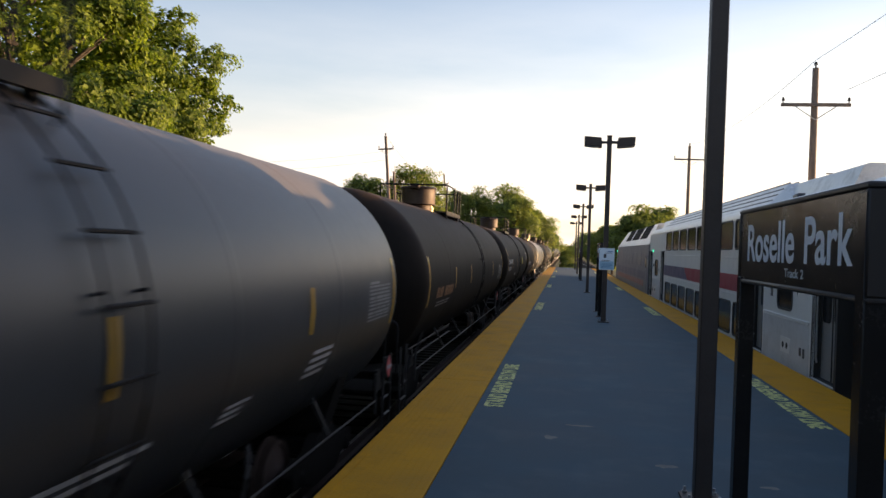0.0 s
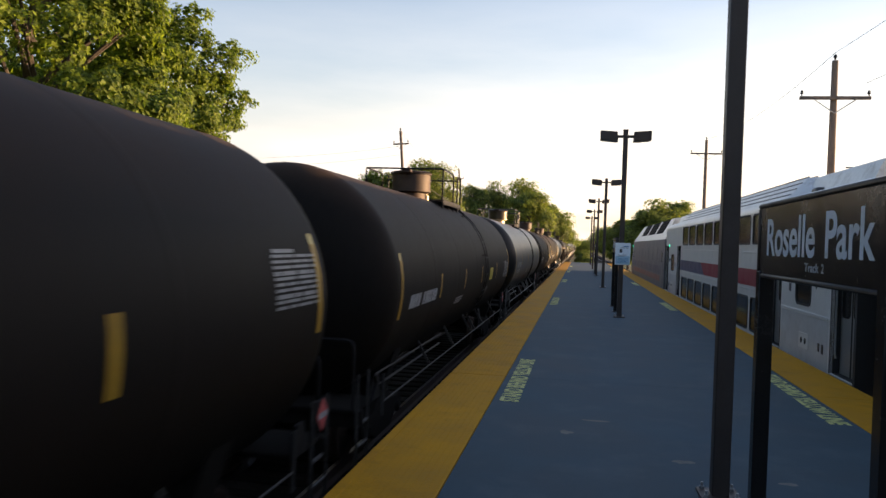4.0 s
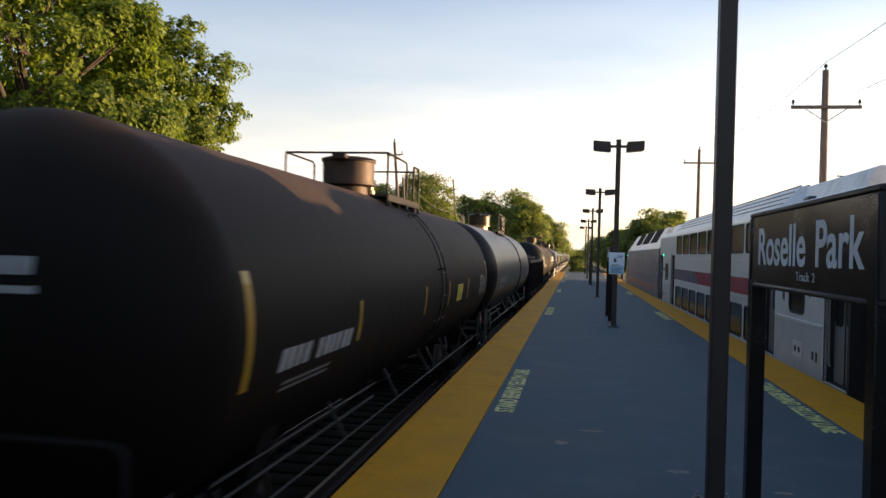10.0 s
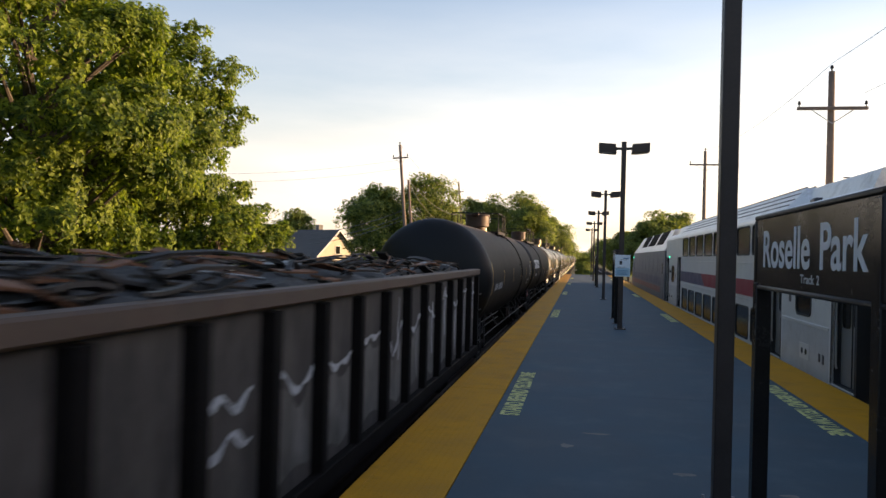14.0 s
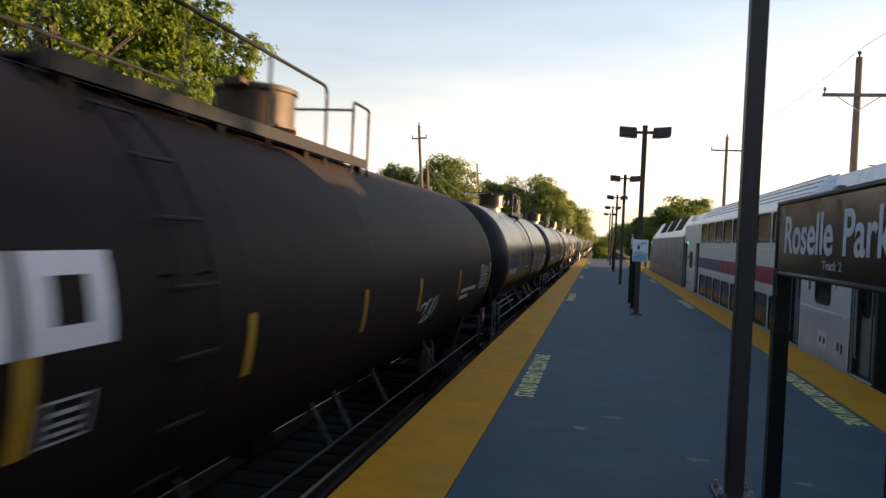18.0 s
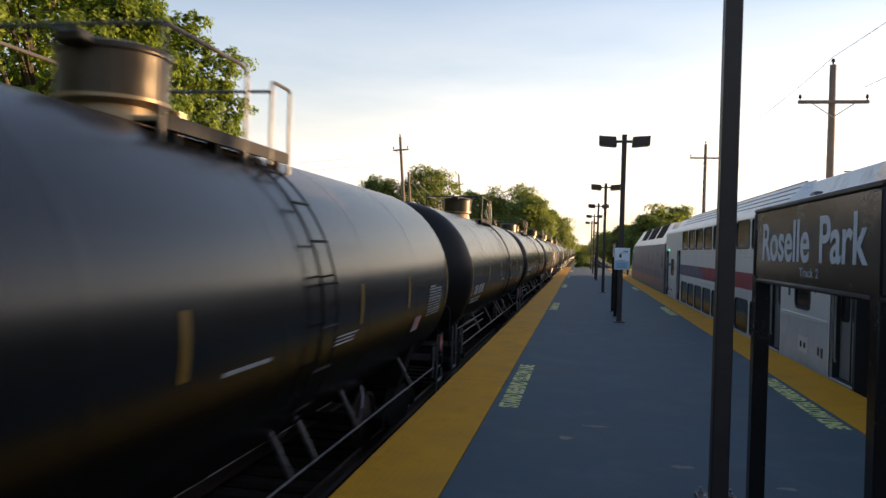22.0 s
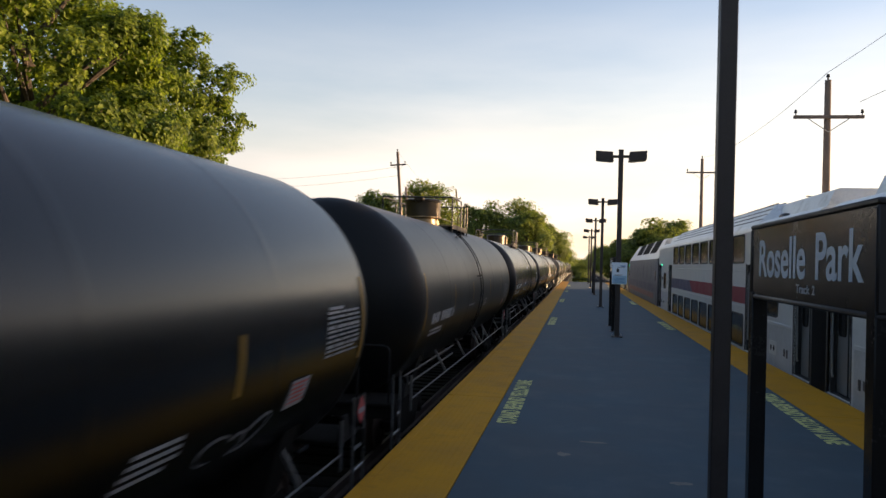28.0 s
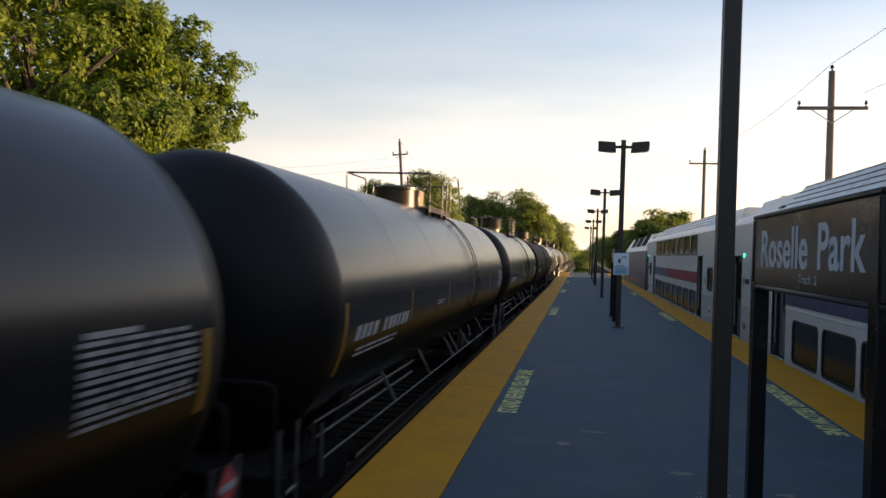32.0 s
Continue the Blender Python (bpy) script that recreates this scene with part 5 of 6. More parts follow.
def make_freight():
    step = 18.54
    ends = [ENDS[0] - 2 * step, ENDS[0] - step] + ENDS + [ENDS[-1] + step * k for k in range(1, 12)]
    kinds = {-1: "dull", 0: "grey", 1: "dull", 2: "dull", 3: "dull", 4: "slate", 5: "dull", 6: "dull", 7: "slate", 8: "gondola", 9: "dusty", 10: "long", 20: "dull", 23: "slate", 24: "dull", 27: "dull"}
    tell = {"grey": "weathered grey tank car with yellow reflective strips", "slate": "slate-grey tank car with black domed ends", "dull": "dull sooty black tank car with rusty top fittings",
            "gloss": "shiny black tank car with a ladder and railed top platform", "dusty": "dusty black tank car with a railed top platform", "long": "long black tank car with large white block mark"}
    paint = {"grey": ("tank_grey", "tank_grey", "rust"), "slate": ("tank_slate", "tank_head", "dome"), "dull": ("tank_dull", "tank_dull", "rust"), "gloss": ("tank_gloss", "tank_head", "dome"), "dusty": ("tank_dusty", "tank_head", "rust"), "long": ("tank_dull", "tank_head", "rust")}
    made = {}
    for i in range(len(ends) - 1):
        k = i - 1
        kind = kinds.get(k, "gloss")
        if kind == "gondola":
            y = ends[i] + 10.53
            car = gondola_car()
            car.matrix_basis = pose(FX, y, RAIL)
        else:
            c = CARS.get(k, USUAL)
            mid, hl = (c["near"] + c["far"]) / 2, (c["far"] - c["near"]) / 2
            y = ends[i] + mid
            skin, ends_, dome = paint[kind] if k != 16 else ("tank_satin", "tank_head", "dome")
            key = skin, round(hl, 2), round(c["dome"] - mid, 2)
            if key not in made:
                made[key] = tank_car(skin, ends_, dome, hl, c["dome"] - mid, c.get("ladder", c["dome"] + 1.25) - mid, "twin" in c, kind == "long")
            car = copy_thing(made[key], pose(FX, y, RAIL))
            tagged(car, tell[kind])
            tank_marks(car, c, k, hl, mid, kind == "gloss")
        FREIGHT.append((car, y))
    for ob in made.values():
        for o in [ob] + list(ob.children_recursive):
            bpy.data.objects.remove(o)


# ---------------------------------------------------------------- passenger train
CL = 25.9          # coach length
SIDE = -1.54       # its side towards the platform, from the middle of the track


def wall_with_holes(y0, y1, z0, z1, holes, x, deep=0.05):
    """A flat wall facing -x with real openings, each with its reveal."""
    ys = sorted({y0, y1, *[h[0] for h in holes], *[h[1] for h in holes]})
    zs = sorted({z0, z1, *[h[2] for h in holes], *[h[3] for h in holes]})
    g = Geo()
    for a, b in zip(ys, ys[1:]):
        for c, d in zip(zs, zs[1:]):
            my, mz = (a + b) / 2, (c + d) / 2
            if any(h[0] < my < h[1] and h[2] < mz < h[3] for h in holes):
                continue
            g.add([(x, a, c), (x, b, c), (x, b, d), (x, a, d)], [(0, 1, 2, 3)])
    for a, b, c, d in holes:
        v = [(x, a, c), (x, b, c), (x, b, d), (x, a, d)]
        w = [(x + deep, p[1], p[2]) for p in v]
        g.add(v + w, [(i, (i + 1) % 4, 4 + (i + 1) % 4, 4 + i) for i in range(4)])
    return g


def rounded(y0, y1, z0, z1, r):
    pts = []
    for cy, cz, a0 in ((y1 - r, z1 - r, 0), (y0 + r, z1 - r, 90), (y0 + r, z0 + r, 180), (y1 - r, z0 + r, 270)):
        for k in range(5):
            a = radians(a0 + 22.5 * k)
            pts.append((cy + r * math.cos(a), cz + r * math.sin(a)))
    return pts


def window_parts(car, y0, y1, z0, z1, r=0.10):
    """A window: rubber surround and dark pane, rounded at its corners."""
    x = SIDE
    outer, inner = rounded(y0 - 0.035, y1 + 0.035, z0 - 0.035, z1 + 0.035, r + 0.03), rounded(y0, y1, z0, z1, r)
    n = len(outer)
    g = Geo()
    vs = [(x - 0.012, *p) for p in outer] + [(x - 0.012, *p) for p in inner] + [(x + 0.012, *p) for p in outer] + [(x + 0.03, *p) for p in inner]
    fs = []
    for i in range(n):
        j = (i + 1) % n
        fs += [(i, j, n + j, n + i), (i, j, 2 * n + j, 2 * n + i), (n + i, n + j, 3 * n + j, 3 * n + i)]
    w = part("window", g.add(vs, fs), "gasket", car)
    part("pane", Geo().prism(inner, x + 0.010, x + 0.018, "x"), "pane", w, "dark tinted pane")
    return w


def coach_truck(car, y):
    t = part("truck", Geo().box(-1.2, 1.2, -0.35, 0.35, 0.35, 0.6, 0.04), "undercar", car, at=pose(0, y, 0))
    for s in (-1, 1):
        part("side_frame", Geo().prism([(-1.7, 0.55), (1.7, 0.55), (1.6, 0.3), (0.6, 0.25), (-0.6, 0.25), (-1.6, 0.3)], s * 1.1, s * 1.25, "x"), "undercar", t)
        for dy in (-1.3, 1.3):
            part("wheel", Geo().lathe([(0.1, -0.065), (0.38, -0.06), (0.455, -0.06), (0.455, 0.05), (0.38, 0.06), (0.1, 0.065)], 22, "x", (s * 0.76, dy, 0.455)), "railrust", t)


def coach(m, name="passenger_coach", label="silver bilevel passenger coach with blue and red stripes", cat="train coach"):
    """Origin on the rails under its middle. Heights are over the rails; the ends lie at +-CL/2 on y."""
    t = thing(name, label, cat, m, "passenger train")
    e = CL / 2
    up = lambda z: z - RAIL
    z0, zt = up(-0.32), up(2.80)
    # windows of both floors, in the middle stretch
    first, pitch = -e + 5.48, 1.82
    wins = []
    for k in range(8):
        a = first + 0.15 + k * pitch
        wins.append((a, a + 1.53, up(2.08), up(2.74)))
        wins.append((a, a + 1.53, up(0.03), up(0.77)))
    vest = []
    doors = []
    for s in (-1, 1):
        for u0, u1, kind in ((0.07, 1.16, "end"), (4.38, 5.40, "mid")):
            a, b = sorted((s * (e - u0), s * (e - u1)))
            doors.append((a, b, up(-0.05), up(2.02), kind))
        a, b = sorted((s * (e - 2.33), s * (e - 3.27)))
        vest.append((a, b, up(0.96), up(1.62)))
    holes = [(a - 0.005, b + 0.005, c - 0.005, d + 0.005) for a, b, c, d in wins + vest] + [d[:4] for d in doors]
    part("side_wall", wall_with_holes(-e, e, z0, zt, holes, SIDE, 0.04).mesh("side_wall", False, True), "coach", t, "brushed silver side", smooth=False)
    part("far_wall", Geo().box(-SIDE - 0.06, -SIDE, -e, e, z0, zt, 0.01), "coach", t)
    part("floor", Geo().box(SIDE + 0.12, -SIDE - 0.06, -e, e, z0, z0 + 0.1), "undercar", t)
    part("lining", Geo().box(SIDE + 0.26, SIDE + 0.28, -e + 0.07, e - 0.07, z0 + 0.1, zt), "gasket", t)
    for s in (-1, 1):
        a, b = sorted((s * (e - 0.005), s * (e - 0.06)))
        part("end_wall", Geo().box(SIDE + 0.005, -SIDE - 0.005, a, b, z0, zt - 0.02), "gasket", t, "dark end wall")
        a, b = sorted((s * (e + 0.004), s * (e - 0.068)))
        part("corner_post", Geo().box(SIDE - 0.004, SIDE + 0.004, a, b, z0, up(2.1)), "doordark", t, "dark corner post")
        a, b = sorted((s * (e - 0.0), s * (e + 0.38)))
        part("gangway", Geo().box(-0.75, 0.75, a, b, up(-0.15), up(2.2), 0.06), "gasket", t, "black rubber gangway")
    for w in wins:
        window_parts(t, *w)
    for w in vest:
        window_parts(t, *w, 0.14)
    # doors: two leaves with a tall pane each, in dark recesses
    for a, b, c, d, kind in doors:
        deep = 0.20
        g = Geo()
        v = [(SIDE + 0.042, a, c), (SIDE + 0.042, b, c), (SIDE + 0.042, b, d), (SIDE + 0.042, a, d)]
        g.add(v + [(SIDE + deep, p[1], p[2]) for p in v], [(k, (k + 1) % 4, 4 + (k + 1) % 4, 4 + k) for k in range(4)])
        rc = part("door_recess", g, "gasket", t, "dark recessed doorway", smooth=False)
        part("door_jamb", Geo().box(SIDE - 0.008, SIDE + 0.04, a - 0.03, a, c, d + 0.03, 0.004), "doordark", rc)
        part("door_jamb", Geo().box(SIDE - 0.008, SIDE + 0.04, b, b + 0.03, c, d + 0.03, 0.004), "doordark", rc)
        n = 2 if kind == "end" else 1
        wide = (b - a) / n
        for k in range(n):
            p, q = a + k * wide + 0.006, a + (k + 1) * wide - 0.006
            mid = (p + q) / 2
            dr = part("door", Geo().box(SIDE + deep - 0.06, SIDE + deep - 0.02, p, q, c + 0.01, d - 0.01, 0.008), "doorgrey", t, "steel sliding door leaf")
            part("door_pane", Geo().prism(rounded(mid - 0.20, mid + 0.20, c + 0.92, d - 0.16, 0.10), SIDE + deep - 0.068, SIDE + deep - 0.061, "x"), "pane", dr)
            part("door_gasket", Geo().box(SIDE + deep - 0.075, SIDE + deep - 0.061, q - 0.03, q, c + 0.02, d - 0.02, 0.004), "gasket", dr)
        for y in (a + 0.05, b - 0.05):
            part("grab_pole", Geo().tube([(SIDE + 0.07, y, c + 0.25), (SIDE + 0.055, y, c + 0.32), (SIDE + 0.055, y, d - 0.27), (SIDE + 0.07, y, d - 0.2)], 0.017, 7), "galv", rc, "steel grab pole")
        part("door_step", Geo().box(SIDE - 0.07, SIDE + 0.02, a - 0.02, b + 0.02, c - 0.05, c - 0.01, 0.005), "doordark", rc)
    # stripes, mark and small fittings
    y0, y1 = -e + 5.42, e - 5.42
    cut = y1 - 6.2
    part("stripe_red", Geo().prism([(y0 + 0.02, up(1.06)), (cut, up(1.06)), (cut + 0.8, up(1.46)), (y0 + 0.02, up(1.46))], SIDE - 0.006, SIDE - 0.003, "x"), "red", t, "dark red stripe")
    part("stripe_blue", Geo().prism([(cut + 0.002, up(1.06)), (y1, up(1.06)), (y1, up(1.46)), (cut + 0.802, up(1.46))], SIDE - 0.0065, SIDE - 0.0035, "x"), "blue", t, "dark blue stripe")
    part("moulding", Geo().box(SIDE - 0.012, SIDE, y0, y1, up(1.84), up(1.88), 0.004), "coach", t)
    part("moulding", Geo().box(SIDE - 0.012, SIDE, y0, y1, up(0.96), up(1.0), 0.004), "coach", t)
    for s in (-1, 1):
        a, b = sorted((s * (e - 1.36), s * (e - 2.06)))
        mk = part("company_mark", Geo().prism([(b - 0.02, up(1.24)), (b - 0.09, up(1.30)), (b - 0.12, up(1.49)), (b - 0.02, up(1.47))], SIDE - 0.005, SIDE - 0.002, "x"), "gasket", t, "dark block mark")
        for k in range(7):
            part("mark_block", Geo().box(SIDE - 0.005, SIDE - 0.002, a + 0.075 * k, a + 0.075 * k + 0.052, up(1.33), up(1.45)), "gasket", mk)
        a, b = sorted((s * (e - 1.3), s * (e - 4.25)))
        part("lower_panel", Geo().box(SIDE - 0.006, SIDE - 0.001, a, b, z0 + 0.02, up(0.77), 0.002), "coach_low", t, "greyer lower side panel")
        a, b = sorted((s * (e - 3.62), s * (e - 3.78)))
        part("access_hatch", Geo().box(SIDE - 0.006, SIDE - 0.002, a, b, up(1.14), up(1.30)), "doordark", t)
        a, b = sorted((s * (e - 2.35), s * (e - 2.95)))
        part("vent", Geo().box(SIDE - 0.014, SIDE - 0.006, a, b, up(0.16), up(0.44), 0.002), "coach", t, "socket panel")
        for k in (0.3, 0.7):
            part("socket", Geo().lathe([(0, 0.015), (0.05, 0.015), (0.06, 0.0)], 12, "x", (SIDE - 0.02, a + k * (b - a), up(0.30))), "gasket", t)
        for u in (1.55, 1.75):
            part("fitting", Geo().box(SIDE - 0.016, SIDE - 0.006, s * (e - u) - 0.045, s * (e - u) + 0.045, up(0.20 + 0.1 * (u - 1.55)), up(0.36), 0.002), "doordark", t)
        part("seam", Geo().box(SIDE - 0.018, SIDE - 0.001, min(s * (e - 1.3), s * (e - 4.3)), max(s * (e - 1.3), s * (e - 4.3)), up(0.775), up(0.835), 0.004), "coach", t, "raised seam")
        part("marker_light", Geo().box(SIDE - 0.03, SIDE - 0.002, s * (e - 1.45) - 0.05, s * (e - 1.45) + 0.05, up(1.98), up(2.08), 0.01), "green_light", t, "green door light") if s > 0 else None
    # roof: cove, crown in the middle stretch, low ends with equipment
    cove = []
    for k in range(9):
        a = radians(90 * k / 8)
        cove.append((SIDE + 0.42 - 0.42 * math.cos(a), up(2.80) + 0.27 * math.sin(a)))
    low = cove + [(0, up(3.11))] + [(-x, z) for x, z in reversed(cove)]
    part("roof", Geo().prism(low, -e, e), "roof", t, "pale metal roof")
    hi = e - 4.6
    crown = [(SIDE + 0.02, up(2.83)), (SIDE + 0.10, up(2.99)), (SIDE + 0.50, up(3.43)), (0, up(3.51)), (-SIDE - 0.50, up(3.43)), (-SIDE - 0.10, up(2.99)), (-SIDE - 0.02, up(2.83))]
    g = Geo()
    a = [(x, -hi, z) for x, z in crown]
    b = [(x, hi, z) for x, z in crown]
    c = [(x * 0.84, -hi - 0.9, up(2.95)) for x, z in crown]
    d = [(x * 0.84, hi + 0.9, up(2.95)) for x, z in crown]
    n = len(crown)
    vs = c + a + b + d
    fs = [(r * n + i, r * n + i + 1, (r + 1) * n + i + 1, (r + 1) * n + i) for r in range(3) for i in range(n - 1)]
    part("roof_crown", g.add(vs, fs), "roof", t, smooth=False)
    for k, x in enumerate((-1.02, -0.86, -0.70, -0.52, -0.3, 0.0, 0.3)):
        z = up(3.43) + 0.08 * (1 - abs(x) / 1.04)
        part("roof_rib", Geo().box(x - 0.02, x + 0.02, -hi + 0.05, hi - 0.05, z - 0.01, z + 0.03, 0.006), "loco_side", t)
    for k in range(3):
        x, z = SIDE + 0.18 + 0.11 * k, up(3.076 + 0.121 * k)
        part("roof_line", Geo().box(x - 0.010, x + 0.006, -hi + 0.05, hi - 0.05, z - 0.006, z + 0.016), "doordark", t, "dark roof seam")
    for s in (-1, 1):
        a, b = sorted((s * (e - 0.7), s * (e - 3.0)))
        hump = [(-1.14, up(3.02)), (-0.98, up(3.39)), (-0.90, up(3.43)), (0.90, up(3.43)), (0.98, up(3.39)), (1.14, up(3.02))]
        part("roof_unit", Geo().prism(hump, s * (e - 0.75), s * (e - 4.3)), "roof", t, "low roof equipment box", smooth=False)
        part("roof_unit_seam", Geo().box(-1.0, 1.0, s * (e - 2.5) - 0.012, s * (e - 2.5) + 0.012, up(3.42), up(3.44)), "doordark", t)
        part("horn_vent", Geo().box(SIDE + 0.30, SIDE + 0.55, s * (e - 3.5) - 0.18, s * (e - 3.5) + 0.18, up(3.00), up(3.14), 0.04), "doordark", t)
        coach_truck(t, s * (e - 3.1))
    part("skirt", Geo().box(SIDE + 0.06, -SIDE - 0.06, -e + 5.3, e - 5.3, up(-0.95), z0, 0.03), "undercar", t)
    return t


def locomotive(m):
    """Origin on the rails under its middle; its cab looks to +y."""
    t = thing("locomotive", "grey and white passenger locomotive with slanted cab front", "locomotive", m, "passenger train")
    up = lambda z: z - RAIL
    h = 12.0
    body = [(-h, up(-0.3)), (h - 0.5, up(-0.3)), (h - 0.1, up(0.2)), (h - 0.5, up(1.2)), (h - 1.9, up(2.35)), (-h, up(2.35))]
    part("body", Geo().prism(body, SIDE, -SIDE, "x"), "loco_side", t, "grey-blue side", smooth=False)
    # roof: steep white flanks, a flat top, and a long slope down to the cab
    half = [(SIDE + 0.02, 2.356, h - 1.9), (SIDE + 0.06, 2.46, h - 2.2), (SIDE + 0.46, 3.40, h - 5.6), (SIDE + 0.62, 3.42, h - 5.9)]
    ring = half + [(-x, z, y) for x, z, y in reversed(half)]
    vs = [(x, -h + 0.05, up(z)) for x, z, y in ring] + [(x, y, up(z)) for x, z, y in ring]
    n = len(ring)
    part("roof", Geo().add(vs, [(i, i + 1, n + i + 1, n + i) for i in range(n - 1)] + [tuple(range(n - 1, -1, -1))] + [(n + i, n + i + 1, 2 * n - 2 - i, 2 * n - 1 - i) for i in range(n // 2 - 1)]), "roof", t, "white roof with steep sides", smooth=False)
    part("windscreen", Geo().prism([(h - 0.72, up(1.42)), (h - 1.72, up(2.25)), (h - 1.70, up(2.27)), (h - 0.70, up(1.44))], -1.2, 1.2, "x"), "pane", t)
    for y0, y1 in ((-9.9, -6.3), (-5.3, -1.0), (0.0, 3.9)):
        vs = []
        for f, y in ((0.26, y0 + 0.6), (0.26, y1 + 0.6), (0.99, y1 - 0.3), (0.99, y0 - 0.3)):
            vs.append((SIDE + 0.06 + 0.40 * f - 0.014, y, up(2.46 + 0.94 * f) + 0.006))
        g = Geo().add(vs + [(v[0] + 0.04, v[1], v[2] - 0.02) for v in vs], [(0, 1, 2, 3), (0, 1, 5, 4), (1, 2, 6, 5), (2, 3, 7, 6), (3, 0, 4, 7)])
        grille = part("radiator_grille", g, "undercar", t, "dark slanted grille", smooth=False)
        for k in range(1, 5):
            f = 0.26 + 0.146 * k
            x, z, dy = SIDE + 0.06 + 0.40 * f - 0.03, up(2.46 + 0.94 * f) + 0.012, 0.6 - 0.9 * (f - 0.26) / 0.73
            part("grille_slat", Geo().box(x - 0.008, x + 0.012, y0 + dy + 0.05, y1 + dy - 0.05, z - 0.012, z + 0.012), "bar", grille)
        part("roof_box", Geo().box(-0.7, 0.7, y0 + 0.5, y1 - 0.5, up(3.41), up(3.50), 0.03), "doordark", t, "low roof fan box")
    part("stripe_orange", Geo().box(SIDE - 0.006, SIDE - 0.003, -h + 2.0, h - 1.2, up(0.22), up(0.52)), "orange", t, "orange stripe")
    part("stripe_blue", Geo().box(SIDE - 0.006, SIDE - 0.003, -h + 0.2, h - 1.6, up(0.60), up(1.0)), "loco_band", t, "dull blue stripe")
    for y in (-h + 1.0, h - 2.4):
        d = part("cab_door", Geo().box(SIDE - 0.01, SIDE + 0.02, y - 0.35, y + 0.35, up(0.0), up(1.95), 0.01), "loco_side", t)
        part("door_pane", Geo().prism(rounded(y - 0.2, y + 0.2, up(1.2), up(1.75), 0.06), SIDE - 0.016, SIDE - 0.011, "x"), "pane", d)
    for k in range(5):
        y = -h + 3.4 + k * 2.6
        part("louvre", Geo().box(SIDE - 0.012, SIDE - 0.002, y, y + 1.4, up(1.25), up(1.95), 0.004), "loco_side", t)
    part("marker_light", Geo().box(SIDE - 0.05, SIDE - 0.002, h - 1.88, h - 1.78, up(2.0), up(2.09), 0.01), "green_light", t, "green lamp")
    for s in (-1, 1):
        coach_truck(t, s * (h - 3.6))
    part("fuel_tank", Geo().box(-1.3, 1.3, -3.5, 3.5, up(-0.95), up(-0.31), 0.1), "undercar", t)
    return t


PASSENGER = []


def make_passenger():
    e1 = 12.25
    y = e1 + CL / 2
    c1 = coach(pose(CX, y, RAIL))
    PASSENGER.append((c1, y))
    for k in (1, 2):
        yy = y - k * (CL + 0.8)
        PASSENGER.append((copy_thing(c1, pose(CX, yy, RAIL)), yy))
    yl = e1 + CL + 0.7 + 12.0
    PASSENGER.append((locomotive(pose(CX, yl, RAIL)), yl))


